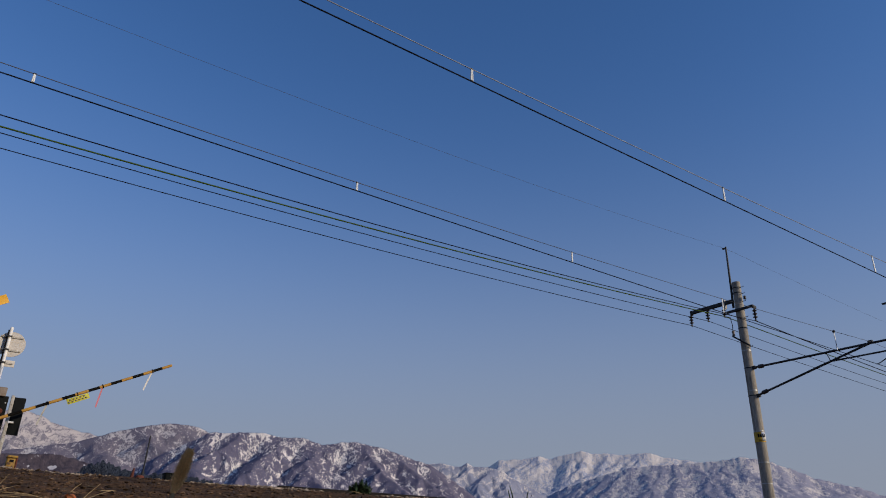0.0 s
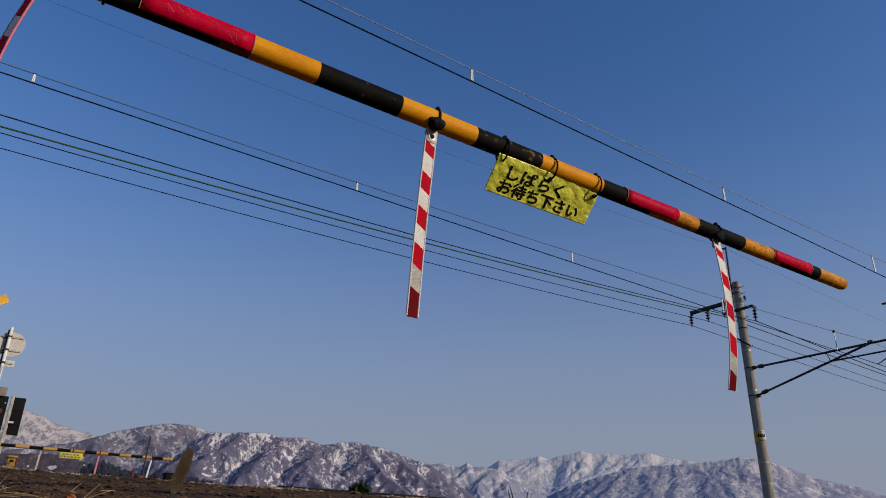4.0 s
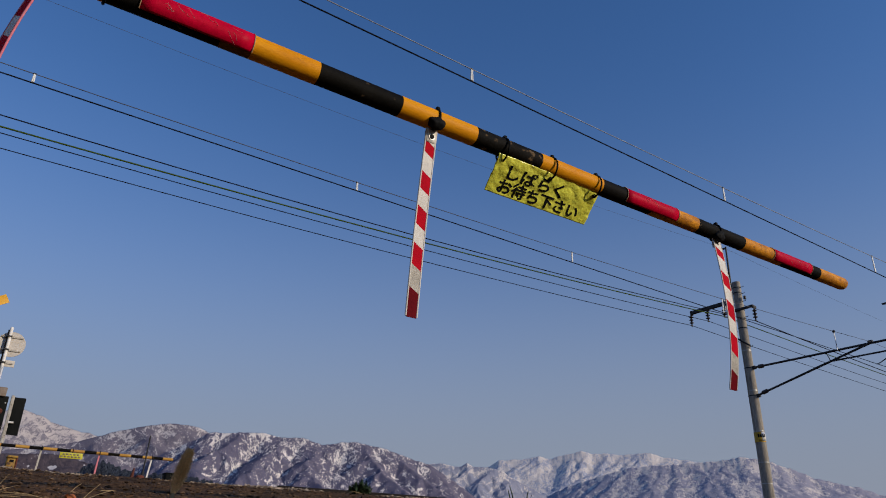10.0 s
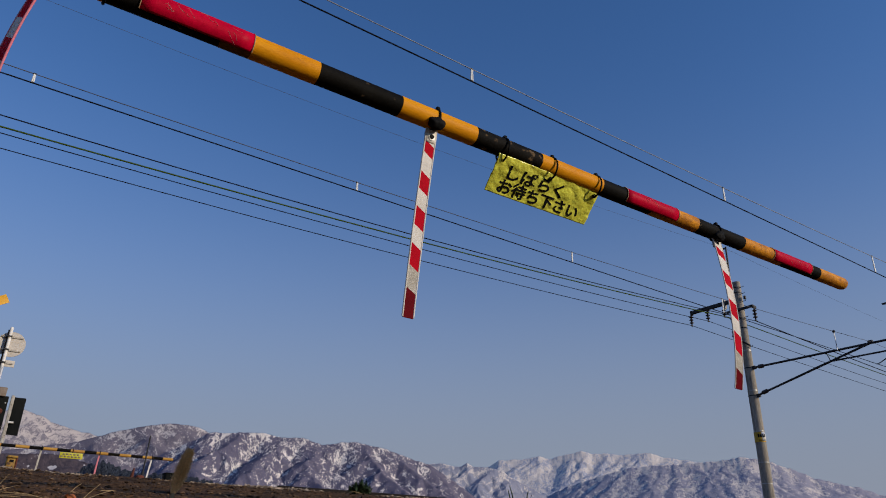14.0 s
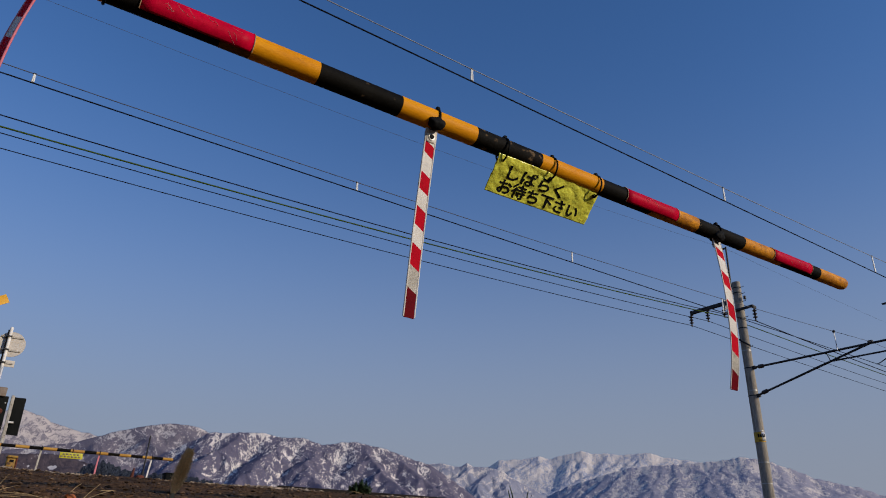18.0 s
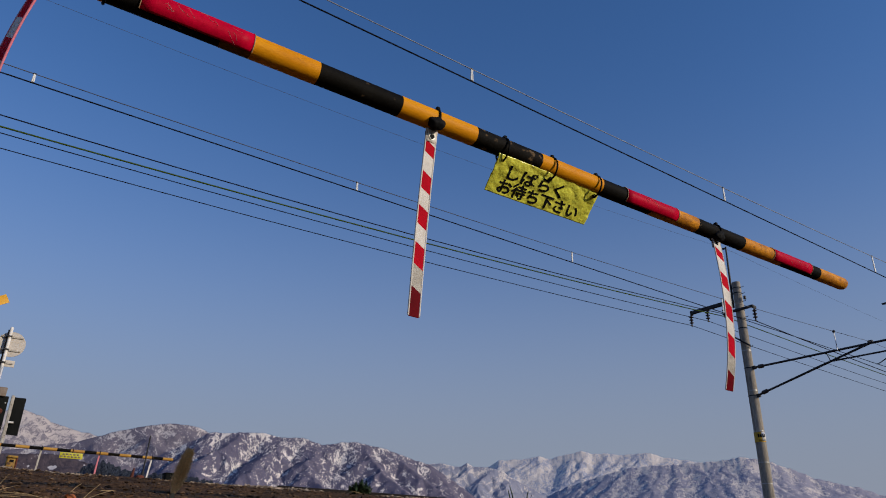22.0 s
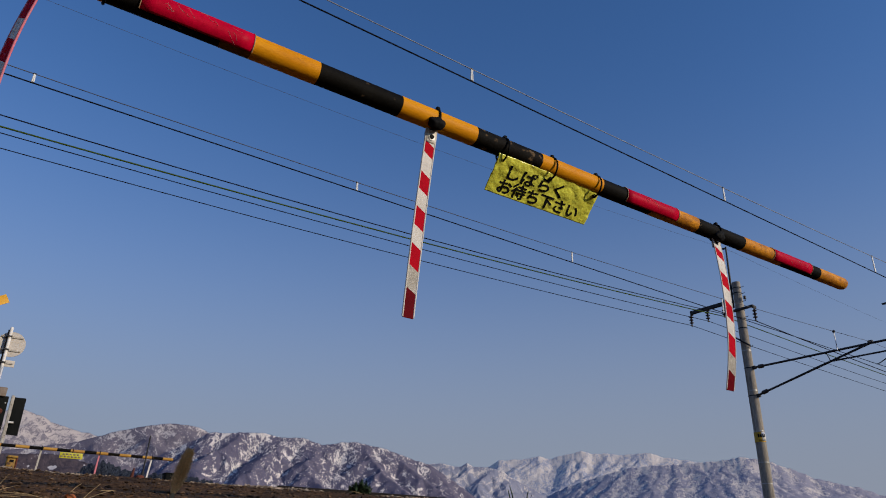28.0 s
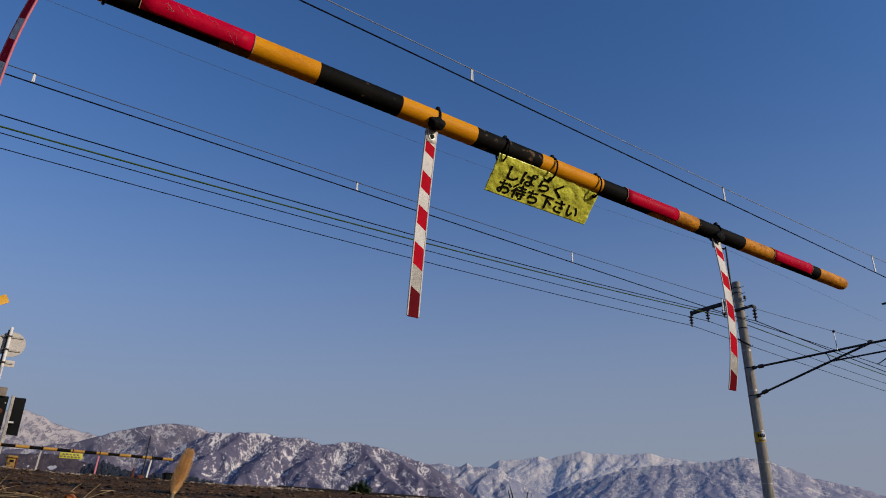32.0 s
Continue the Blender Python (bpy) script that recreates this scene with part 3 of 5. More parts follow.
def line_pole():
    x, y = POLE_X, POLE_Y
    p = thing("catenary_pole", Matrix(), "tall grey concrete railway pole with steel brackets", "pole")
    n = 14
    part("shaft", tube([(x, y + 0.03, 0.3 + (9.68 - 0.3) * i / n) for i in range(n + 1)], [0.186 - 0.040 * i / n for i in range(n + 1)], 24), CONCRETE, p, "weathered grey concrete shaft")
    for z in (2.53, 3.21, 4.235, 5.45, 5.63, 6.43, 7.06, 7.9, 8.58, 9.25, 9.45):
        r = 0.187 - 0.040 * (z - 0.3) / 9.38
        bright = z in (2.53, 3.21, 4.235, 5.63, 7.06)
        part("band", tube([(x, y + 0.03, z - 0.016), (x, y + 0.03, z + 0.016)], r + 0.006, 24), STEEL_PALE if bright else STEEL, p, "bright steel band" if bright else "dark steel band")
    r, y = 0.174, y + 0.03
    plate = part("number_plate", tube([(x, y, 3.87), (x, y, 4.20)], r + 0.006, 24, caps=False), mat("pole_plate_yellow", (0.60, 0.36, 0.03), (0.5, 0.28, 0.02), 0.5, scale=9, fine=0.15), p, "yellow wrap-round plate with unreadable dark marks")
    for k, (a, z, w, h) in enumerate(((200, 4.08, 0.05, 0.12), (222, 4.08, 0.06, 0.10), (246, 4.08, 0.05, 0.12), (268, 4.08, 0.045, 0.10), (212, 3.93, 0.09, 0.025), (245, 3.93, 0.10, 0.025))):
        ar = radians(a)
        part("mark", box((w, 0.004, h), (x + (r + 0.012) * math.cos(ar), y + (r + 0.012) * math.sin(ar), z), turn=Matrix.Rotation(ar + math.pi / 2, 4, "Z")), INK, plate)
    bm = bmesh.new()
    rows = [[bm.verts.new((x + (r + q) * math.cos(radians(a)), y + (r + q) * math.sin(radians(a)), z)) for q, z in ((0.007, 3.90), (0.007, 4.19), (0.009, 4.19), (0.009, 3.90))] for a in range(232, 301, 6)]
    for p0, p1 in zip(rows, rows[1:]):
        for k in range(4):
            bm.faces.new((p0[k], p0[(k + 1) % 4], p1[(k + 1) % 4], p1[k]))
    bm.faces.new(rows[0][::-1]), bm.faces.new(rows[-1])
    part("sticker", bm, WHITE_PAINT, plate, "white faded half of the plate")
    for z in (9.2, 8.9, 8.3, 9.45, 7.2):
        part("step_bolt", tube([(x, y - 0.14, z), (x, y - 0.27, z), (x, y - 0.28, z + 0.03)], 0.012, 6), STEEL, p)
    arm = part("crossarm", box((0.10, 1.84, 0.135), (x, 14.86, 9.015), 0.006), STEEL, p, "dark steel crossarm")
    for yy, lo, hi in ((15.745, 8.90, 9.06), (15.02, 8.90, 8.96)):
        part("hanger_plate", box((0.11, 0.07, hi - lo), (x, yy, (hi + lo) / 2), 0.005), STEEL, arm)
    part("hanger_plate", box((0.12, 0.085, 0.34), (x - 0.01, 14.285, 8.96), 0.006), GALV_DIRTY, arm, "pale galvanised hanger plate")
    arm = part("crossarm", box((0.08, 1.06, 0.085), (x - 0.18, 13.60, 8.57), 0.006), STEEL, p, "dark steel crossarm")
    part("hanger_plate", box((0.26, 0.06, 0.10), (x - 0.09, 13.12, 8.56), 0.006), STEEL, arm)
    for iy, hi, lo in ((15.787, 8.93, 8.504), (15.054, 8.93, 8.506), (14.349, 8.83, 8.508), (13.162, 8.53, 8.07)):
        insulator(p, iy, hi, lo)
    part("earth_wire_post", tube([(x, 13.95, 8.75), (x, 13.93, 9.6), (x, 13.895, 11.2)], [0.045, 0.04, 0.03], 8), STEEL, p, "slim steel post on the pole top")
    part("earth_wire_clip", box((0.08, 0.10, 0.05), (x, 13.985, 11.15), 0.008), STEEL, p)
    part("switch_box", box((0.08, 0.07, 0.13), (x, 13.45, 9.02), 0.012), STEEL, p)
    part("jumper_cable", tube([(x, 14.3, 8.5), (x, 14.14, 8.42), (x, 14.10, 8.1), (x, 14.12, 7.85), (x, 14.05, 7.72)], 0.014, 6), COPPER, p)
    part("cable_seal", tube([(x, 14.11, 7.9), (x, 14.11, 7.72)], [0.05, 0.035], 8), BOX_GREY, p)
    part("side_rod", tube([(x - 0.19, 14.05, 7.66), (x - 0.19, 13.42, 7.17)], 0.030, 8), STEEL, p)
    part("conduit", tube([(x - 0.135, y + 0.055, 7.6), (x - 0.155, y + 0.075, 5.2), (x - 0.165, y + 0.02, 4.3), (x - 0.172, y + 0.02, 1.0)], 0.013, 6), BOX_GREY, p)
    # cantilever over the far track
    part("top_tube", tube([(x, 13.50, 6.425), (x, 9.0, 6.445)], 0.036, 10), STEEL, p, "dark steel cantilever tube")
    part("brace_tube", tube([(x, 13.50, 5.46), (x, 10.87, 6.125), (x, 9.55, 6.455)], 0.036, 10), STEEL, p, "dark steel cantilever brace")
    part("registration_tube", tube([(x, 10.87, 6.125), (x, 8.7, 6.115)], 0.028, 8), STEEL, p)
    part("strut", tube([(x, 10.95, 6.41), (x, 10.87, 6.15)], 0.016, 6), STEEL, p)
    part("steady_arm", tube([(x, 9.528, 5.775), (x, 9.45, 5.78), (x, 9.2, 5.90), (x, 8.9, 6.10)], 0.016, 6), STEEL, p)
    part("saddle", box((0.08, 0.14, 0.09), (x, 9.56, 6.49), 0.01), STEEL, p)
    for z, k in ((6.425, 0.0), (5.44, -0.25)):
        part("tube_insulator", tube([(x, yy, z + (yy - 13.5) * k + (0.03 if k else 0)) for yy in (13.37, 13.34, 13.18, 13.15)], [0.045, 0.07, 0.07, 0.045], 10), PORCELAIN, p)
        part("pivot_bracket", box((0.10, 0.16, 0.12), (x, 13.53, z), 0.012), STEEL, p)
    return p


POLE = line_pole()
# the pole of the near track stands across from it, its bracket the other way round
NEAR_POLE = copy_thing(POLE, pose(2 * POLE_X, NEAR_Y - (POLE_Y - FAR_Y) + POLE_Y, 0, 0, 0, 180))
stay = box((0.10, 7.07, 0.30), (POLE_X, 10.05, 7.44), 0.01)
for v in stay.verts:
    if v.co.y < 6.9:
        v.co.z = 7.58 + (v.co.z - 7.58) * 0.12
part("stay_arm", stay, STEEL, NEAR_POLE, "dark steel stay with a pointed end")

# ---- barrier arms ----
ARM_R, ARM_TAPER, ARM_FULL = 0.0256, 0.0011, 1.09
NEAR_PIVOT, NEAR_TURN, DROP = (-0.990, 1.218, 1.32), -1.4, -0.2495
FAR_PIVOT, FAR_TURN, FAR_DROP = (0.127, 14.50, 1.958), 0.0, -0.22


def arm_pose(pivot, turn, lift):
    return pose(*pivot) @ pose(0, 0, 0, 0, 0, turn) @ pose(0, 0, 0, 0, -lift)


def ribbon(parent, name, x, drop, length, width, bands, slant, bend, curl, label, far=False):
    """A stiff striped streamer hung on a ring; bands are (start, end, material) down its length."""
    t = 0.0022
    def place(s, side, back):
        k = s / length
        y = bend * math.sin(math.pi * k) + curl * max(0.0, k - 0.7) ** 2 / 0.09
        return Vector((side * width / 2, y + (t if back else -t) / 2, -s))
    bm = bmesh.new()
    rows, mats = [], [RIB_RED, RIB_WHITE, RIB_MESH, RIB_RED_SHADED, RIB_PINK]
    def at(s, side, back):
        off = 0.0 if s >= length - 1e-6 else slant * width * side / 2
        return place(min(length, max(0.012, s + off)), side, back)
    cuts = []
    for a, b, mi in bands:
        n = max(1, int((b - a) / 0.02))
        cuts += [(a + (b - a) * k / n, mi) for k in range(n)]
    cuts.append((bands[-1][1], bands[-1][2]))
    prev = None
    for s, mi in cuts:
        ring = [bm.verts.new(at(s, -1, False)), bm.verts.new(at(s, 1, False)), bm.verts.new(at(s, 1, True)), bm.verts.new(at(s, -1, True))]
        if prev:
            for k in range(4):
                bm.faces.new((prev[0][k], prev[0][(k + 1) % 4], ring[(k + 1) % 4], ring[k])).material_index = prev[1]
        else:
            bm.faces.new(ring).material_index = mi
        prev = (ring, mi)
    bm.faces.new(prev[0][::-1]).material_index = prev[1]
    me = mesh_of(bm, name, mats, smooth=False)
    rib = tagged(new(name, me), label)
    rib.parent = parent
    if not far:
        for side in (-1, 1):
            edge = tube([place(0.012 + (length - 0.014) * i / 24, side, False) + Vector((side * 0.0012, 0.001, 0)) for i in range(25)], 0.0021, 6)
            part("edge_binding", edge, RIB_PINK if x < 1.2 else RIB_WHITE, rib)
        part("end_tab", box((width * 0.98, 0.004, 0.034), (0, 0, -0.036), 0.004), RIB_WHITE, rib, "white end tab")
        part("rivet", tube([(0, -0.003, -0.040), (0, -0.006, -0.040)], 0.0058, 14), RUBBER, rib)
        part("rivet_ring", tube([(0, -0.0022, -0.040), (0, -0.0042, -0.040)], 0.0082, 14), STEEL_PALE, rib)
        part("hook", tube([(-0.013, 0.002, -0.052), (-0.015, 0.002, -0.03), (-0.008, 0, -0.022), (0, 0, -0.02)], 0.0022, 6), RUBBER, rib)
    return rib


def hoop(x, drop, r, wire, parent, name="cable_tie", lean=0.0, label="", tail=True):
    bm = tube([(x + lean * math.cos(a), r * math.cos(a), drop + r * math.sin(a)) for a in [2 * math.pi * k / 20 for k in range(21)]], wire, 6)
    if tail:
        box((0.009, 0.010, 0.012), (x + 0.002, -r * 0.2, drop + r + 0.003), 0.002, bm)
    return part(name, bm, RUBBER, parent, label)


TAPE = mat("yellowed_tape", (0.52, 0.36, 0.20), (0.34, 0.20, 0.10), 0.5, scale=60, fine=0.2)
SCRATCH = mat("pale_scratch", (0.62, 0.30, 0.28), (0.5, 0.2, 0.2), 0.7, scale=60, fine=0.2)


def half_sleeve(x0, x1, drop, r, a0, a1, parent, label):
    """A reflective sheet wrapped round the upper front of the arm."""
    bm = bmesh.new()
    n, m = 18, 8
    outer = [[bm.verts.new((x0 + (x1 - x0) * j / m, -(r + 0.0012) * math.cos(radians(a0 + (a1 - a0) * i / n)), drop + (r + 0.0012) * math.sin(radians(a0 + (a1 - a0) * i / n)))) for i in range(n + 1)] for j in range(m + 1)]
    inner = [[bm.verts.new((v.co.x, v.co.y * r / (r + 0.0012) , drop + (v.co.z - drop) * r / (r + 0.0012))) for v in row] for row in outer]
    for j in range(m):
        for i in range(n):
            bm.faces.new((outer[j][i], outer[j + 1][i], outer[j + 1][i + 1], outer[j][i + 1]))
            bm.faces.new((inner[j][i], inner[j][i + 1], inner[j + 1][i + 1], inner[j + 1][i]))
        for i in (0, n):
            bm.faces.new((outer[j][i], inner[j][i], inner[j + 1][i], outer[j + 1][i]))
    for j in (0, m):
        for i in range(n):
            bm.faces.new((outer[j][i], outer[j][i + 1], inner[j][i + 1], inner[j][i]))
    sheet = part("reflective_sheet", bm, RED, parent, label)
    for x in (x0, x1):
        part("tape_edge", tube([(x, -(r + 0.0016) * math.cos(radians(a)), drop + (r + 0.0016) * math.sin(radians(a))) for a in np.linspace(a0, a1, 16)], 0.0011, 5), TAPE, sheet, "pale yellowed tape edge")
    return sheet


def band_piece(x0, x1, drop, r, material, parent, name, tip=False, taper=0.0):
    n = max(2, int((x1 - x0) / 0.05))
    pts = [(x0 + (x1 - x0) * i / n, 0, drop) for i in range(n + 1)]
    pts = [pts[0], (x0 + 0.0008, 0, drop)] + pts[1:-1] + [(x1 - 0.0008, 0, drop), pts[-1]]
    rad = [r - taper * max(0.0, q[0] - ARM_FULL) for q in pts]
    r = rad[-1]
    if tip:
        pts += [(x1 + 0.010, 0, drop), (x1 + 0.018, 0, drop), (x1 + 0.021, 0, drop)]
        rad += [r * 0.93, r * 0.66, r * 0.25]
    return part(name, tube(pts, rad, 28), material, parent)


def writing(text, size, material, parent, m, name):
    """Letters of the built-in font as a thin mesh."""
    cu = bpy.data.curves.new(name, "FONT")
    cu.body, cu.size, cu.extrude, cu.align_x, cu.offset = text, size, 0.0003, "CENTER", size * 0.022
    ob = bpy.data.objects.new(name, cu)
    scene.collection.objects.link(ob)
    bpy.context.view_layer.update()
    me = bpy.data.meshes.new_from_object(ob.evaluated_get(bpy.context.evaluated_depsgraph_get()))
    bpy.data.objects.remove(ob)
    me.materials.clear()
    me.materials.append(material)
    o = new(name, me)
    o.parent = parent
    o.matrix_local = m
    return o


def crinkle(u, v):
    folds = abs(noise.noise((u * 22, v * 34, 2.0))) + 0.25 * abs(noise.noise((u * 48 + 3, v * 70, 8.0)))
    return 0.0052 * folds + 0.0032 * math.sin(u * 9 + 1.0) + 0.006 * max(0.0, 0.05 - u) / 0.05 * (1 - v / 0.1)


def near_arm():
    arm = thing("barrier_arm", arm_pose(NEAR_PIVOT, NEAR_TURN, 28.59), "yellow and black striped crossing barrier arm with red reflective bands", "barrier arm", "crossing barrier arms")
    off = -NEAR_PIVOT[0]
    cuts = [-0.57, -0.355, -0.14, 0.075, 0.29, 0.50, 0.706, 0.92, 1.13, 1.353, 1.56, 1.766, 1.999, 2.215, 2.442, 2.612]
    for k, (a, b) in enumerate(zip(cuts, cuts[1:])):
        dark = k % 2 == 1
        last = k == len(cuts) - 2
        worn = a > 1.4
        # bands k: even yellow, odd black, the tip yellow
        m = (BLACK_WORN if a == 0.92 else BLACK) if dark else (YELLOW_WORN if worn else YELLOW)
        if k == 4:
            # amber under the red sheet's end: underside shade put into the colour, plus grime
            band_piece(a + off, 0.353 + off, DROP, ARM_R, YELLOW_SHADE_GRIME, arm, "yellow_band", taper=ARM_TAPER)
            a = 0.353
        band_piece(a + off, b + off, DROP, ARM_R - (0.0004 if dark else 0), m, arm, "black_band" if dark else "yellow_band", tip=last, taper=ARM_TAPER)
    for a, b in ((0.135, 0.353), (1.448, 1.668), (2.159, 2.384)):
        sheet = half_sleeve(a + off, b + off, DROP, ARM_R - ARM_TAPER * max(0.0, a + off - ARM_FULL) + 0.0001, -62, 118, arm, "scratched red reflective sheet")
        rnd = random.Random(int(a * 100))
        for k in range(12 if a < 1 else 5):
            x, an = rnd.uniform(a + 0.04, b - 0.02), rnd.uniform(-25, 45)
            pts = []
            for s in range(6):
                rr = ARM_R - ARM_TAPER * max(0.0, a + off - ARM_FULL) + 0.0015
                pts.append((x + off, -rr * math.cos(radians(an)), DROP + rr * math.sin(radians(an))))
                x, an = x + rnd.uniform(0.001, 0.006), an + rnd.uniform(-13, 3)
            part("scratch", tube(pts, 0.00032, 4), SCRATCH, sheet)
    # socket and drop bracket that join the arm to its shaft
    part("socket", tube([(-0.10, 0, DROP), (0.42, 0, DROP)], 0.032, 20), STEEL_PALE, arm)
    part("crank", box((0.10, 0.03, 0.34), (0.0, 0.0, DROP / 2), 0.01), STEEL_PALE, arm)
    # streamers
    red, white, grime = 0, 1, 2
    r1 = [(0.056, 0.085, red), (0.085, 0.135, white), (0.135, 0.179, red), (0.179, 0.224, white), (0.224, 0.272, red), (0.272, 0.318, white), (0.318, 0.373, red), (0.373, 0.422, grime), (0.422, 0.480, 3)]
    streamers = []
    for x, ln, bend, curl, wide in ((0.802, 0.473, 0.004, 0.0, 0.0265), (1.868, 0.495, -0.018, 0.010, 0.033), (-0.016, 0.47, -0.0215, 0.0, 0.0285)):
        f = ln / 0.470
        bands = [(0.016 * 1, 0.056 * f, white)] + [(a * f, min(b * f, ln), c) for a, b, c in r1]
        if 0 < x < 1:
            bands = [(0.016, 0.056, white), (0.056, 0.086, red), (0.086, 0.134, white), (0.134, 0.177, red), (0.177, 0.219, white), (0.219, 0.264, red), (0.264, 0.308, white), (0.308, 0.359, red), (0.359, 0.411, grime), (0.411, ln, 3)]
        if x < 0:
            bands = [(0.016, 0.04, white), (0.04, 0.085, white), (0.085, 0.131, red), (0.131, 0.178, white), (0.178, 0.226, red), (0.226, 0.272, white), (0.272, 0.32, red), (0.32, 0.37, white), (0.37, ln, red)]
        streamers.append(ribbon(arm, "streamer", x + off, DROP, ln, wide, bands, 0.55, bend, curl, "red and white striped hanging streamer"))
    for x in (0.806, 1.868, -0.016):
        tie = hoop(x + off + 0.004, DROP, ARM_R + 0.002 - ARM_TAPER * max(0.0, x + off - ARM_FULL), 0.0028, arm, "cable_tie", 0.004, "black cable tie")
        bm = bmesh.new()
        bmesh.ops.create_icosphere(bm, subdivisions=3, radius=1.0, matrix=Matrix.Translation((x + off - 0.004, -0.016, DROP - 0.019)) @ Matrix.Diagonal((0.023, 0.015, 0.016, 1)) @ Matrix.Rotation(0.4, 4, 'Y'))
        for v in bm.verts:
            v.co += 0.005 * Vector((noise.noise(v.co * 90), noise.noise(v.co * 90 + Vector((7, 0, 0))), noise.noise(v.co * 90 + Vector((0, 7, 0)))))
        part("knot", bm, RUBBER, tie)
    hoop(0.078 + off, DROP, ARM_R + 0.002, 0.003, arm, "cable_tie", 0.0, "", tail=False)
    part("tie_end", box((0.016, 0.014, 0.010), (0.07 + off, -0.012, DROP - 0.027), 0.003), RUBBER, arm)
    # notice
    w, h = 0.353, 0.1005
    down = Vector((0, 0.057, -0.066)).normalized()
    up, right = -down, Vector((1, 0, 0))
    out = right.cross(up)
    base = Vector((1.000 + off, -0.005, DROP - 0.0205))
    frame_m = Matrix.Translation(base) @ Matrix((right, up, out)).transposed().to_4x4()
    bm = bmesh.new()
    nu, nv = 112, 32
    lay = []
    for side in (0.0004, -0.0004):
        lay.append([[bm.verts.new(frame_m @ Vector((w * i / nu + 0.006 * (1 - j / nv) * (i / nu - 0.9), -h * j / nv, crinkle(w * i / nu, h * j / nv) + side))) for i in range(nu + 1)] for j in range(nv + 1)])
    for g in lay:
        for j in range(nv):
            for i in range(nu):
                bm.faces.new((g[j][i], g[j][i + 1], g[j + 1][i + 1], g[j + 1][i]))
    rim = [(0, i) for i in range(nu)] + [(j, nu) for j in range(nv)] + [(nv, i) for i in range(nu, 0, -1)] + [(j, 0) for j in range(nv, 0, -1)]
    for (a, b), (c, d) in zip(rim, rim[1:] + rim[:1]):
        bm.faces.new((lay[0][a][b], lay[0][c][d], lay[1][c][d], lay[1][a][b]))
    notice = part("notice", bm, VINYL, arm, "crinkled yellow vinyl notice in black Japanese writing")
    for text, size, u, v in (("しばらく", 0.047, 0.140, 0.052), ("お待ち下さい", 0.047, 0.171, 0.091)):
        word = writing(text, size, INK, notice, Matrix(), "lettering")
        fine = bmesh.new()
        fine.from_mesh(word.data)
        bmesh.ops.triangulate(fine, faces=fine.faces)
        for go in range(3):
            long_edges = [e for e in fine.edges if e.calc_length() > 0.004]
            if long_edges:
                bmesh.ops.subdivide_edges(fine, edges=long_edges, cuts=1)
                bmesh.ops.triangulate(fine, faces=fine.faces)
        fine.to_mesh(word.data)
        fine.free()
        xs = [p.co.x for p in word.data.vertices]
        span_w = max(xs) - min(xs)
        target = 0.190 if len(text) == 4 else 0.280
        for p in word.data.vertices:
            q = Vector((p.co.x * target / span_w + u, p.co.y * 0.86 - v, p.co.z))
            q.z += crinkle(min(w, max(0, q.x)), min(h, max(0, -q.y))) + 0.0012
            p.co = frame_m @ q
    for x in (1.015, 1.176, 1.338):
        hoop(x + off, DROP - 0.007, ARM_R + 0.005, 0.0026, arm, "cable_tie", 0.003, "black cable tie")
        part("grommet", tube([tuple(frame_m @ Vector((x - 1.000 + 0.0045 * math.cos(k), -0.016 + 0.0045 * math.sin(k), 0.004))) for k in np.linspace(0, 6.283, 13)], 0.0018, 6), RUBBER, notice)
    return arm, streamers


def far_arm():
    arm = thing("barrier_arm", arm_pose(FAR_PIVOT, FAR_TURN, 26.7), "yellow and black striped crossing barrier arm beyond the tracks", "barrier arm", "crossing barrier arms")
    off = -FAR_PIVOT[0]
    cuts = [0.28, 0.50, 0.72, 0.94, 1.17, 1.386, 1.60, 1.82, 2.04, 2.26, 2.49, 2.69, 2.89, 3.09, 3.29, 3.50, 3.69, 3.87, 4.05]
    for k, (a, b) in enumerate(zip(cuts, cuts[1:])):
        dark = k % 2 == 0
        band_piece(a + off, b + off, FAR_DROP, 0.027, BLACK if dark else YELLOW_PALE, arm, "black_band" if dark else "yellow_band", tip=k == len(cuts) - 2)
    part("socket", tube([(-0.10, 0, FAR_DROP), (0.16, 0, FAR_DROP)], 0.036, 16), STEEL_PALE, arm)
    part("crank", box((0.10, 0.03, 0.30), (0.0, 0.0, FAR_DROP / 2), 0.01), STEEL_PALE, arm)
    streamers = []
    for x, m in ((1.80, 2), (2.75, 4), (3.68, 1)):
        bands = [(0.03, 0.10, m), (0.10, 0.15, m), (0.15, 0.22, m), (0.22, 0.27, m), (0.27, 0.40, m)]
        streamers.append(ribbon(arm, "streamer", x + off, FAR_DROP, 0.42, 0.028, bands, 0.5, 0.01, 0.0, "faded pink hanging streamer" if m == 4 else "faded white hanging streamer", far=True))
        hoop(x + off, FAR_DROP, 0.034, 0.007, arm, "cable_tie")
    notice = part("notice", box((0.38, 0.004, 0.10), (2.285 + off, -0.02, FAR_DROP - 0.085), 0.0015), FADED_VINYL, arm, "yellow notice with unreadable dark writing")
    for r, z in ((5, -0.065), (6, -0.105)):
        for k in range(r):
            part("mark", box((0.036, 0.003, 0.024), (2.275 + off + (k - (r - 1) / 2) * 0.058, -0.025, FAR_DROP + z)), BOX_GREY, notice)
    for x in (2.11, 2.30):
        hoop(x + off, FAR_DROP, 0.034, 0.006, arm, "cable_tie")
    return arm, streamers


NEAR_ARM, NEAR_STREAMERS = near_arm()
FAR_ARM, FAR_STREAMERS = far_arm()


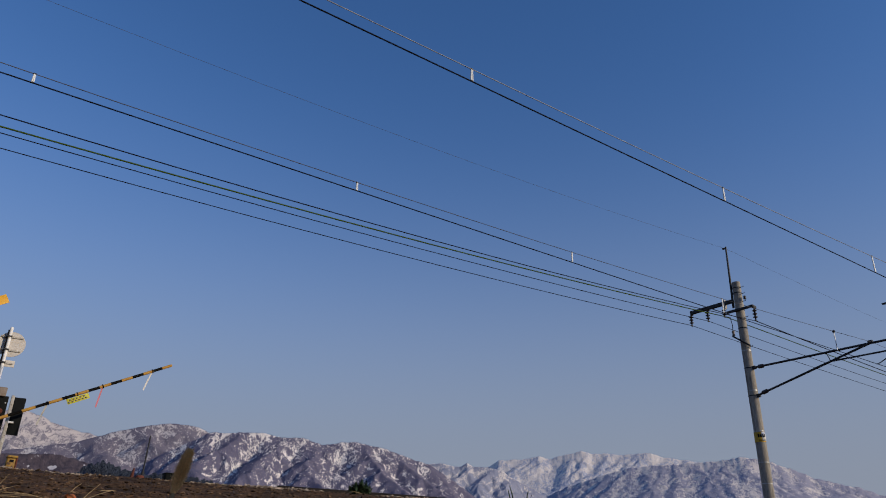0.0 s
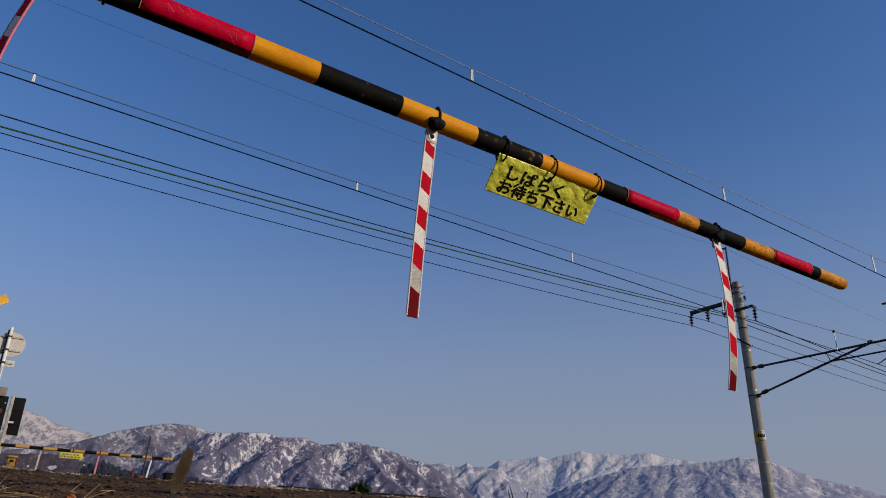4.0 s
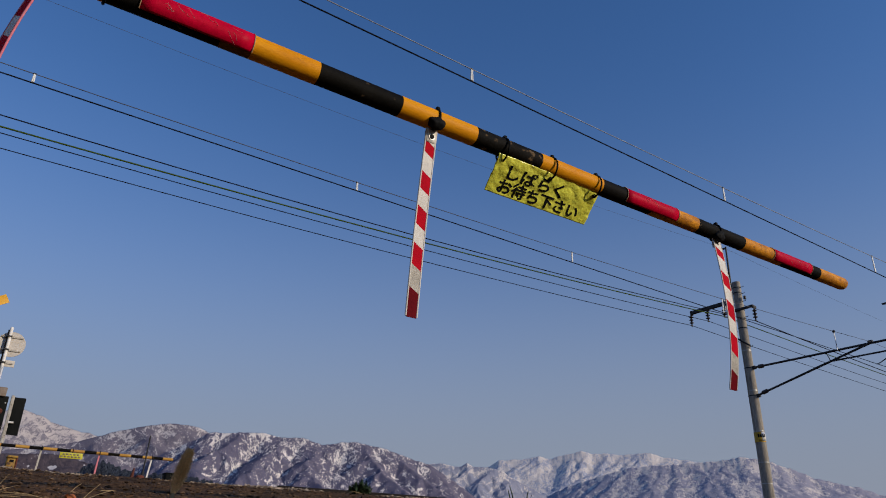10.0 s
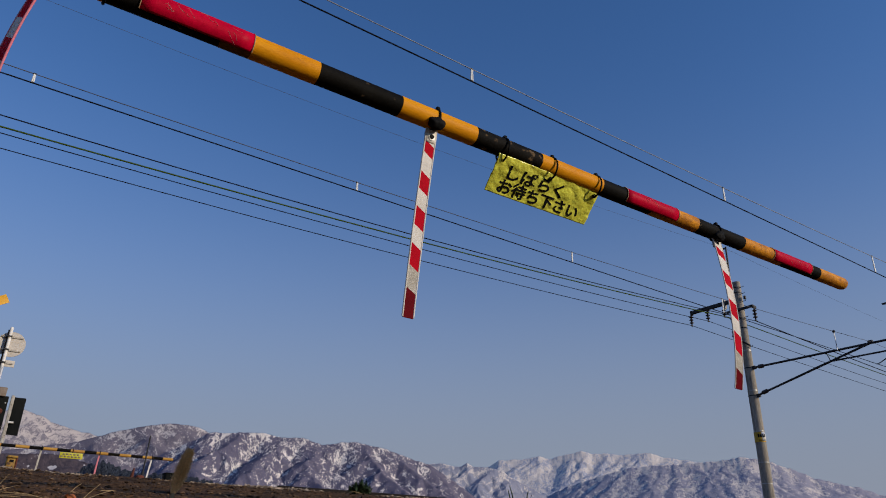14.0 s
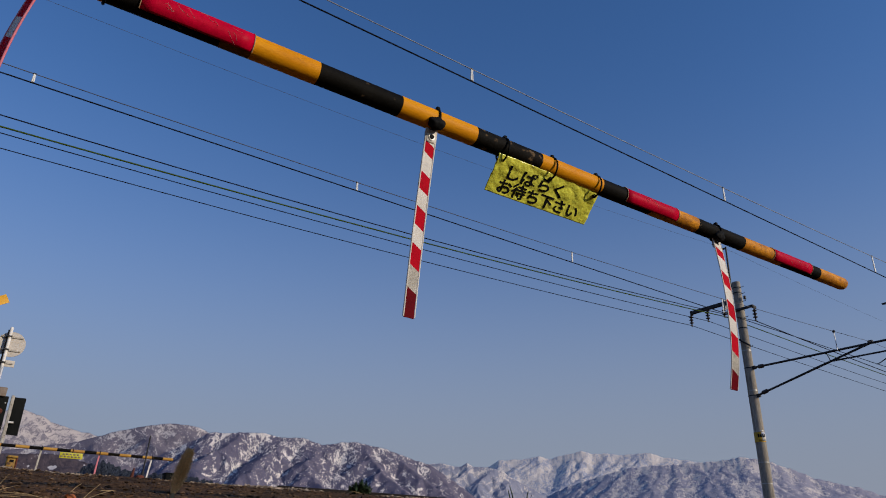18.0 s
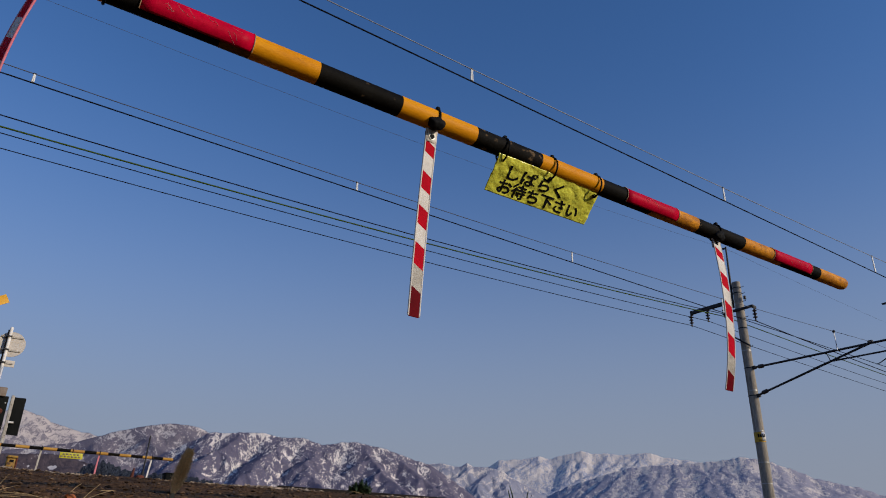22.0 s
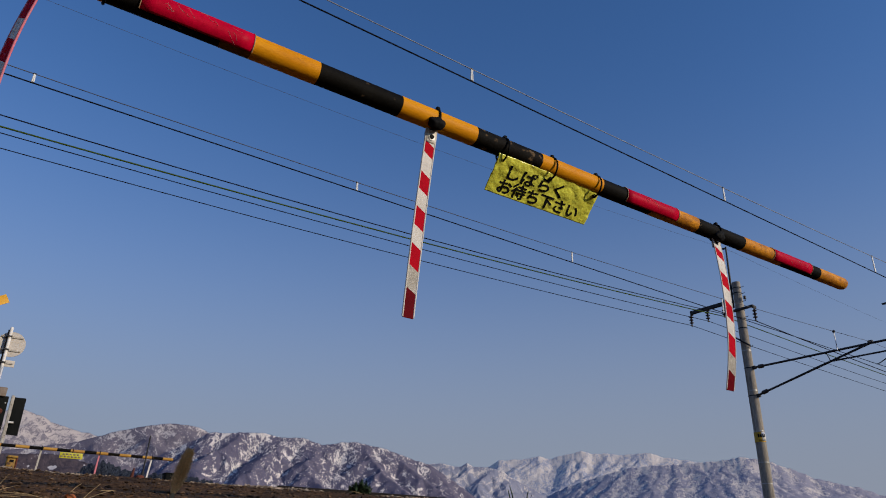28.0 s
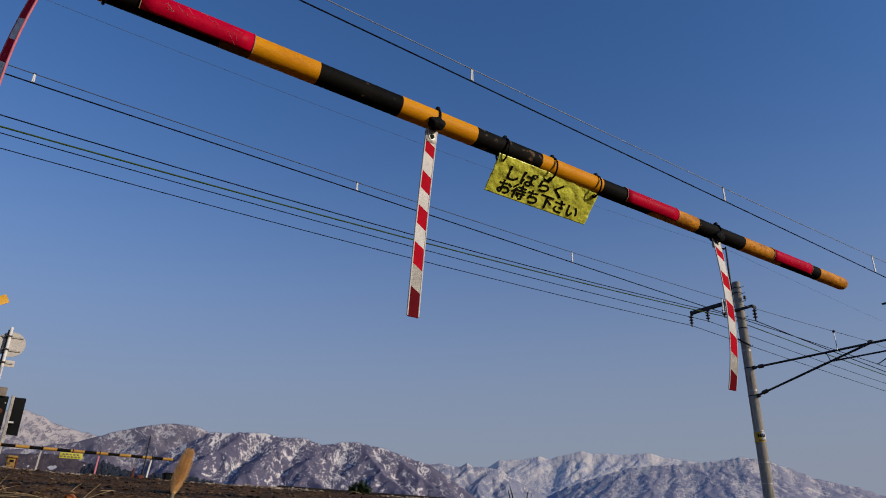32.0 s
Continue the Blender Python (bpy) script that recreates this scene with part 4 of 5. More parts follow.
def gate_machine(x, y, top, base, label):
    """The drive housing that carries an arm's shaft."""
    g = thing("gate_machine", pose(x, y, base), label, "barrier drive", "barrier drives")
    h = top - base
    part("post", tube([(0, 0.30, 0), (0, 0.30, h * 0.55)], 0.09, 20), STEEL_PALE, g)
    part("base_plate", box((0.36, 0.36, 0.03), (0, 0.30, 0.015), 0.006), STEEL_PALE, g)
    part("housing", box((0.44, 0.34, 0.52), (0, 0.30, h), 0.03), mat("housing_grey_%d" % int(y), (0.42, 0.41, 0.38), (0.34, 0.33, 0.30), 0.5, scale=7, fine=0.12), g)
    part("shaft", tube([(0, 0.16, h), (0, -0.02, h)], 0.03, 16), STEEL, g)
    return g


gate_machine(NEAR_PIVOT[0], NEAR_PIVOT[1], NEAR_PIVOT[2], ground_z(-1.07, 1.5), "grey barrier drive housing on a post beside the road")
gate_machine(FAR_PIVOT[0], FAR_PIVOT[1], FAR_PIVOT[2], ground_z(0.13, 14.8), "grey barrier drive housing on a post beyond the tracks")


# ---- signs and signals beyond the tracks ----
def road_sign():
    y, x = 16.0, 0.968
    g = ground_z(x, y) - 0.05
    s = thing("road_sign", pose(x, y, g), "round road sign seen from behind on a white post", "road sign")
    part("post", tube([(0, 0, 0), (0, 0, 4.12 - g)], 0.031, 14), WHITE_PAINT, s, "chalky white post")
    part("cap", tube([(0, 0, 4.12 - g), (0, 0, 4.145 - g)], [0.030, 0.020], 14), WHITE_PAINT, s)
    part("cable", tube([(-0.042, -0.015, 0), (-0.042, -0.015, 3.3 - g), (-0.041, -0.015, 4.08 - g)], 0.012, 8), RUBBER, s, "black cable along the post")
    disc = part("disc", tube([(0.062, 0.055, 3.815 - g), (0.062, 0.075, 3.815 - g)], 0.25, 48), SIGN_BACK, s, "bare metal back of the disc")
    for z in (3.955, 3.69):
        part("rail", box((0.40, 0.022, 0.032), (0.05, 0.044, z - g), 0.004), GALV_DIRTY, disc)
        part("clamp", box((0.10, 0.09, 0.030), (-0.01, 0.0, z - g), 0.006), STEEL, disc)
    plate = part("plate", box((0.30, 0.012, 0.13), (0.055, 0.06, 3.435 - g), 0.004), SIGN_BACK, s, "small plate under the disc")
    part("rail", box((0.20, 0.02, 0.03), (0.075, 0.044, 3.435 - g), 0.004), GALV_DIRTY, plate)
    part("clamp", box((0.10, 0.09, 0.030), (-0.01, 0.0, 3.435 - g), 0.006), STEEL, plate)


road_sign()


def signal_panel():
    y, x = 14.9, 1.165
    g = ground_z(x, y) - 0.05
    s = thing("crossing_signal_board", pose(x, y, g), "pair of black boards on a grey post at the crossing", "signal board")
    part("post", box((0.055, 0.05, 2.64 - g), (0.035, -0.02, (2.64 - g) / 2), 0.008), GALV_DIRTY, s, "dull galvanised post")
    for side in (-1, 1):
        b = part("board", box((0.225, 0.025, 0.66), (side * 0.138, 0.02, 2.29 - g), 0.006), PANEL_BLACK, s, "matt black board")
        for z in (2.50, 2.09):
            part("bolt", tube([(side * 0.06, 0.006, z - g), (side * 0.06, -0.004, z - g)], 0.012, 8), STEEL_PALE, b)
    part("bracket", box((0.09, 0.03, 0.03), (0.09, -0.045, 2.17 - g), 0.005), WHITE_PAINT, s)
    part("lamp_cover", tube([(-0.12, -0.03, 2.35 - g), (-0.12, 0.005, 2.35 - g)], [0.035, 0.05], 14), RUST, s)
    part("junction_box", box((0.16, 0.10, 0.16), (-0.165, 0.0, 2.685 - g), 0.012), BOX_GREY, s, "brown-grey junction box")
    return s


signal_panel()


def crossbuck():
    x, y = 0.22, 14.9
    g = ground_z(x, y) - 0.05
    s = thing("crossing_warning_post", pose(x, y, g), "tall crossing post with yellow crossed boards", "crossing sign")
    part("post", tube([(0, 0.04, 0), (0, 0.04, 4.55 - g)], 0.05, 14), WHITE_PAINT, s)
    for a in (32, -40):
        ar = radians(a)
        b = box((1.15, 0.016, 0.17), (0, 0, 4.085 - g), 0.004, turn=Matrix.Rotation(-ar, 4, "Y"))
        part("crossed_board", b, mat("warning_yellow_%d" % (a + 40), (0.74, 0.38, 0.006), (0.64, 0.31, 0.006), 0.5, scale=7, fine=0.12), s, "yellow painted board")


crossbuck()


def small_gear():
    y = 11.5
    g = ground_z(1.1, y)
    d = thing("obstacle_detector", pose(1.11, y, g), "small yellow detector box on a short stand", "detector box")
    part("housing", box((0.115, 0.12, 0.40), (-0.02, 0, 1.05 - g), 0.02), OCHRE, d, "worn yellow housing")
    part("side_panel", box((0.02, 0.135, 0.36), (0.043, 0.0, 1.07 - g), 0.006), RUST, d, "dark rusty side panel")
    part("hood", box((0.13, 0.15, 0.03), (-0.015, -0.01, 1.255 - g), 0.006), OCHRE, d)
    part("stand", tube([(0, 0, -0.02), (0, 0, 0.88 - g)], 0.035, 12), STEEL, d)
    part("window", box((0.05, 0.006, 0.03), (-0.015, -0.062, 1.20 - g), 0.0015), RUBBER, d)
    g = ground_z(2.84, y)
    r = thing("point_rod", pose(2.84, y, g), "thin dark rod standing in a rusty base", "marker rod")
    part("rod", tube([(-0.030, 0, 0.3), (0, 0, 1.72 - g)], [0.0135, 0.010], 8), STEEL, r)
    part("base", box((0.125, 0.14, 0.60), (-0.052, 0, 0.25), 0.05), RUST, r, "rusty red iron base")
    part("lever", tube([(-0.17, 0, 0.0), (-0.17, 0, 0.50), (-0.16, 0, 0.55), (-0.15, 0, 0.64)], [0.025, 0.028, 0.022, 0.012], 8), RUST, r)
    g = ground_z(3.2, y)
    b = thing("cable_box", pose(3.205, y, g), "dark low cable box beside the track", "cable box")
    part("body", box((0.155, 0.18, 0.61), (0, 0, 0.295), 0.025), PANEL_BLACK, b)
    part("lid", box((0.162, 0.19, 0.022), (0, 0, 0.598), 0.008), PANEL_BLACK, b)


small_gear()


# ---- trees ----
def cedar(seed):
    rnd = random.Random(seed)
    h = 1.0
    t = thing("cedar_tree", Matrix(), "dark green conifer of a shelter belt", "tree", "conifers of the shelter belt")
    part("trunk", tube([(0, 0, 0), (0.004, 0, 0.4), (0, 0.003, 0.96)], [0.022, 0.015, 0.003], 7), BARK, t)
    bm = bmesh.new()
    for k in range(1500):
        f = rnd.random() ** 0.8
        z = 0.10 + 0.90 * f
        reach = (0.15 * (1 - f) ** 0.75 + 0.012) * rnd.uniform(0.35, 1.15)
        a = rnd.uniform(0, 6.283)
        c = Vector((reach * math.cos(a), reach * math.sin(a), z - reach * 0.25))
        s = rnd.uniform(0.006, 0.014)
        d = Vector((math.cos(a), math.sin(a), -0.45)).normalized()
        side = Vector((-math.sin(a), math.cos(a), rnd.uniform(-0.3, 0.3)))
        v = [bm.verts.new(c + d * s * 1.5), bm.verts.new(c - d * s + side * s), bm.verts.new(c - d * s - side * s), bm.verts.new(c + Vector((0, 0, s * 0.9)))]
        bm.faces.new((v[0], v[1], v[3])), bm.faces.new((v[0], v[3], v[2])), bm.faces.new((v[1], v[2], v[3])), bm.faces.new((v[0], v[2], v[1]))
    part("crown", bm, CEDAR, t, smooth=False)
    return t


def shelter_belt():
    kinds = [cedar(s) for s in (1, 2, 3)]
    rnd = random.Random(5)
    skyline = [(8.4, 4.5), (9.7, 5.0), (10.0, 5.45), (11.1, 5.85), (12.3, 5.45), (13, 5.25), (14.8, 5.22), (17.2, 5.08), (18.8, 4.86), (20.6, 4.58)]
    first = [True] * 3
    for k in range(300):
        b = 8.4 + (20.6 - 8.4) * ((k * 0.618) % 1.0)
        r = rnd.uniform(175, 215)
        hgt = math.tan(radians(np.interp(b, [p[0] for p in skyline], [p[1] for p in skyline]))) * r * rnd.uniform(0.90, 1.0)
        at = Vector((r * math.sin(radians(b)), r * math.cos(radians(b)), ground_z(0, r)))
        m = Matrix.Translation(at) @ Matrix.Rotation(rnd.uniform(0, 6.28), 4, "Z")
        i = k % 3
        src = kinds[i]
        if first[i]:
            first[i] = False
            ob = src
            ob.matrix_world = m
        else:
            ob = copy_thing(src, m)
        ob.scale = (hgt * rnd.uniform(0.9, 1.25),) * 2 + (hgt,)


shelter_belt()


# ---- plants and stones by the road ----
def foxtail():
    tip, low = Vector((0.2155, 0.714, 0.211)), Vector((0.2065, 0.7185, 0.170))
    foot = Vector((0.197, 0.724, ground_z(0.197, 0.724) - 0.01))
    g = thing("foxtail_grass", Matrix.Translation(foot), "dry tawny foxtail grass head on a pale stem", "grass")
    ax = tip - low
    part("stem", tube([(0, 0, 0), (low - foot) * 0.5 + Vector((-0.001, 0, 0)), low - foot, low - foot + ax * 0.9], [0.0024, 0.0022, 0.0019, 0.0008], 8), STRAW, g, "pale dry stem")
    rnd = random.Random(3)
    bm = bmesh.new()
    u = ax.normalized()
    s = u.orthogonal().normalized()
    t = u.cross(s)
    # whorls of spikelets up the axis, each a plump grain with a tuft of fine bristles
    for k in range(430):
        f = (k + rnd.random()) / 430
        w = 0.0066 * (1 - (1 - min(1.0, f * 2.0)) ** 2 * 0.66) * (1 - 0.60 * f ** 4)
        a = k * 2.39996 + rnd.uniform(-0.25, 0.25)
        rad = s * math.cos(a) + t * math.sin(a)
        root = low - foot + ax * (f * 0.97) + rad * 0.0010
        way = (rad * rnd.uniform(0.8, 1.0) + u * rnd.uniform(0.35, 0.7)).normalized()
        tube([root, root + way * w * 0.25, root + way * w * 0.5, root + way * w * 0.66], [0.0004, 0.0011, 0.0009, 0.0001], 5, bm, caps=False)
        for n in range(26):
            c = root + way * w * rnd.uniform(0.0, 0.5)
            e = root + (way + Vector((rnd.uniform(-0.4, 0.4), rnd.uniform(-0.4, 0.4), rnd.uniform(-0.2, 0.5)))) * w * rnd.uniform(0.7, 1.15)
            q = (e - c).cross(Vector((rnd.uniform(-1, 1), rnd.uniform(-1, 1), rnd.uniform(-1, 1)))).normalized() * 0.00012
            bm.faces.new((bm.verts.new(c - q), bm.verts.new(c + q), bm.verts.new(e)))
    tube([low - foot + ax * f for f in (0.0, 0.1, 0.3, 0.6, 0.85, 0.98)], [0.0012, 0.0026, 0.0030, 0.0028, 0.0020, 0.0006], 12, bm)
    part("seed_head", bm, BRISTLE, g, "bristly tawny seed head", smooth=False)


foxtail()


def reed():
    """Unseen reed-shaped caster added at the roadside; shades the foxtail until it tilts aside."""
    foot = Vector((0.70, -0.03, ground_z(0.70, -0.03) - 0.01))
    t = thing("broad_reed", Matrix.Translation(foot), "unseen reed-shaped blade added to shade the foxtail", "dry grass")
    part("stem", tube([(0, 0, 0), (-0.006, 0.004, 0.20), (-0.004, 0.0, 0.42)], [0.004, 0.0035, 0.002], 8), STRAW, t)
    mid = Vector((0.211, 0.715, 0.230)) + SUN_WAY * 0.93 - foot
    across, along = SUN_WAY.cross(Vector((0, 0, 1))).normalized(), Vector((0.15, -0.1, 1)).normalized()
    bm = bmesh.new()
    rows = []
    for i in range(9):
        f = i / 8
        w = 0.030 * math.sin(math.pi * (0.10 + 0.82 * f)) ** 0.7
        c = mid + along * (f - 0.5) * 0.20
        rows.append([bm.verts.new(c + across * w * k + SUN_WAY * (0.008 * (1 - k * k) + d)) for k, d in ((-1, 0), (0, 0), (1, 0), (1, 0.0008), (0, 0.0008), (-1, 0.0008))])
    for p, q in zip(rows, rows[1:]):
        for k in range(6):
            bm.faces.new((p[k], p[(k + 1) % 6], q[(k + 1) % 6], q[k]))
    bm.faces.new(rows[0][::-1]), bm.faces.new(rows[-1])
    part("leaf", bm, STRAW, t, "added shade-casting leaf")
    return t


SHADE_BLADE = reed()


def stalk(x, y, top, lean, r, material, name, label):
    g = ground_z(x, y)
    s = thing(name, pose(x, y, g), label, "dry grass", "dry stalks")
    mid = (lean[0] * 0.45, lean[1] * 0.45, top * 0.55)
    part("stem", tube([(0, 0, -0.02), mid, (lean[0], lean[1], top)], [r, r * 0.8, r * 0.4], 6), material, s)
    return s


def laid_straw(low, tip, r, y=2.7):
    g = ground_z(low[0], y)
    s = thing("dry_stalk", pose(low[0], y, g), "broken pale straw stalk leaning over the soil", "dry grass", "dry stalks")
    end = Vector((tip[0] - low[0], 0, tip[1] - g))
    start = Vector((0, 0, low[1] - g))
    start -= (end - start) * 0.25
    part("stem", tube([start, (start + end) * 0.5 + Vector((0, 0, 0.002)), end], [r * 0.6, r * 0.55, r * 0.35], 6), STRAW, s)


for low, tip, r in (((0.242, 0.303), (0.262, 0.336), 0.0019),
                    ((0.245, 0.284), (0.282, 0.300), 0.0017), ((0.56, 0.279), (0.572, 0.287), 0.0016)):
    laid_straw(low, tip, r)
for low, tip, r in (((0.402, 0.278), (0.423, 0.299), 0.0015), ((0.4385, 0.261), (0.4745, 0.301), 0.0019), ((0.454, 0.261), (0.513, 0.286), 0.0016)):
    laid_straw(low, tip, r, 2.4)
for low, tip, r in (((0.211, 0.262), (0.238, 0.272), 0.0014), ((0.211, 0.256), (0.285, 0.252), 0.0014), ((0.222, 0.249), (0.291, 0.251), 0.0014), ((0.205, 0.245), (0.262, 0.247), 0.0013), ((0.300, 0.250), (0.240, 0.259), 0.0013)):
    laid_straw(low, tip, r, 2.3)
for x, y, top, lean in ((3.62, 4.15, 0.11, (-0.03, 0)), (3.66, 4.16, 0.14, (-0.045, 0)), (3.76, 4.15, 0.12, (0.03, 0)), (3.83, 4.2, 0.09, (0.04, 0))):
    stalk(x, y, top, lean, 0.006, WEED, "reed", "thin dark reed on the embankment")


def dead_leaf(x, y):
    g = ground_z(x, y)
    rnd = random.Random(4)
    bm = bmesh.new()
    for k in range(9):
        a = rnd.uniform(0, 6.28)
        tilt = rnd.uniform(0.2, 1.1)
        d = Vector((math.cos(a), math.sin(a), tilt)).normalized()
        s = d.cross(Vector((0, 0, 1))).normalized()
        ln = rnd.uniform(0.022, 0.036)
        ring = []
        for i in range(6):
            f = i / 5
            w = 0.007 * math.sin(math.pi * (0.06 + 0.9 * f))
            c = d * ln * f + Vector((0, 0, -0.03 * f * f))
            ring.append((bm.verts.new(c + s * w), bm.verts.new(c - s * w + Vector((0, 0, 0.004)))))
        for p, q in zip(ring, ring[1:]):
            bm.faces.new((p[0], p[1], q[1], q[0]))
    t = thing("dead_leaf_tuft", pose(x, y, g + 0.020), "curled orange-brown dead leaf tuft on the soil", "dead leaves")
    part("leaves", bm, DRY_LEAF, t)


dead_leaf(0.376, 2.3)


def weed_bush():
    x, y = 2.615, 4.62
    g = ground_z(x, y)
    t = thing("weed_bush", pose(x, y, g), "low dark green weed on the embankment edge", "weed")
    rnd = random.Random(8)
    leaf = bmesh.new()
    rows = []
    for i in range(6):
        f = i / 5
        w = 0.012 * math.sin(math.pi * (0.08 + 0.88 * f))
        rows.append((leaf.verts.new((0.075 * f, w, 0.012 * math.sin(2.5 * f))), leaf.verts.new((0.075 * f, 0, 0.012 * math.sin(2.5 * f) - 0.004)), leaf.verts.new((0.075 * f, -w, 0.012 * math.sin(2.5 * f)))))
    for p, q in zip(rows, rows[1:]):
        leaf.faces.new((p[0], p[1], q[1], q[0])), leaf.faces.new((p[1], p[2], q[2], q[1]))
    me = mesh_of(leaf, "leaf", WEED)
    for s in range(22):
        a, reach = s * 2.4, 0.098 * math.sqrt((s + 0.5) / 22)
        hh = 0.080 - 0.048 * (reach / 0.098) ** 2 + rnd.uniform(-0.012, 0.012)
        top = Vector((reach * math.cos(a), reach * math.sin(a), hh))
        part("stem", tube([(0, 0, -0.01), top * 0.5 + Vector((0, 0, 0.01)), top], [0.004, 0.003, 0.0015], 5), WEED, t)
        for k in range(18):
            f = rnd.uniform(0.45, 1.0)
            ob = new("leaf", me)
            ob.parent = t
            ob.matrix_local = Matrix.Translation(top * f) @ pose(0, 0, 0, rnd.uniform(-25, 25), rnd.uniform(-75, 20), rnd.uniform(0, 360)) @ Matrix.Scale(rnd.uniform(0.35, 0.62), 4)


weed_bush()


def litter():
    """Stones and straw bits over the bank, too many to count."""
    rnd = random.Random(12)
    bm = bmesh.new()
    verts, faces = [], []
    for k in range(9000):
        y = 1.9 + 3.7 * rnd.random()
        x = rnd.uniform(-0.4, 0.95) * y
        s = 0.003 + 0.011 * rnd.random() ** 3
        z = ground_z(x, y) + s * 0.25
        a = rnd.uniform(0, 6.28)
        n = len(verts)
        for px, py, pz in ((1, 0, 0), (0.2, 0.9, 0.1), (-0.9, 0.3, 0), (-0.3, -0.8, -0.1), (0.1, 0.05, 0.5), (0, 0, -0.5)):
            j = rnd.uniform(0.75, 1.25)
            verts.append((x + s * j * (px * math.cos(a) - py * math.sin(a)), y + s * j * (px * math.sin(a) + py * math.cos(a)), z + s * j * pz))
        for i in range(4):
            faces.append((n + i, n + (i + 1) % 4, n + 4)), faces.append((n + (i + 1) % 4, n + i, n + 5))
    me = bpy.data.meshes.new("gravel")
    me.from_pydata(verts, [], faces)
    me.materials.append(STONE)
    tagged(new("gravel", me), "loose brown gravel scattered over the bank", "gravel", kind="stuff")
    verts, faces = [], []
    for k in range(3600):
        x, y = rnd.uniform(0.2, 4.2), rnd.gauss(4.72, 0.26)
        if noise.noise((x * 2.3, 0, 4.0)) < -0.12:
            continue
        s = 0.006 + 0.013 * rnd.random() ** 2
        z = ground_z(x, y) + s * 0.3
        a = rnd.uniform(0, 6.28)
        n = len(verts)
        for px, py, pz in ((1, 0, 0), (0.2, 0.9, 0.1), (-0.9, 0.3, 0), (-0.3, -0.8, -0.1), (0.1, 0.05, 0.5), (0, 0, -0.5)):
            j = rnd.uniform(0.75, 1.25)
            verts.append((x + s * j * (px * math.cos(a) - py * math.sin(a)), y + s * j * (px * math.sin(a) + py * math.cos(a)), z + s * j * pz))
        for i in range(4):
            faces.append((n + i, n + (i + 1) % 4, n + 4)), faces.append((n + (i + 1) % 4, n + i, n + 5))
    me = bpy.data.meshes.new("ballast")
    me.from_pydata(verts, [], faces)
    me.materials.append(PALE_STONE)
    tagged(new("ballast", me), "pale ballast stones along the bank's upper edge", "ballast", kind="stuff")
    verts, faces = [], []
    for k in range(60):
        y = 1.9 + 3.6 * rnd.random()
        x = rnd.uniform(-0.4, 0.95) * y
        z = ground_z(x, y)
        ln, a, el = rnd.uniform(0.03, 0.13), rnd.uniform(0, 6.28), rnd.uniform(0.0, 0.45) ** 1.5
        d = Vector((math.cos(a) * math.cos(el), math.sin(a) * math.cos(el), math.sin(el)))
        s = Vector((-math.sin(a), math.cos(a), 0)) * 0.0010
        p = Vector((x, y, z + 0.004))
        n = len(verts)
        for q in (p - s, p + s, p + d * ln + s * 0.4, p + d * ln - s * 0.4, p + d * ln * 0.5 + Vector((0, 0, 0.004))):
            verts.append(tuple(q))
        faces += [(n, n + 1, n + 4), (n + 1, n + 2, n + 4), (n + 2, n + 3, n + 4), (n + 3, n, n + 4)]
    me = bpy.data.meshes.new("straw")
    me.from_pydata(verts, [], faces)
    me.materials.append(STRAW)
    tagged(new("straw", me), "scattered bits of dry straw on the bank", "dry grass", kind="stuff")


litter()


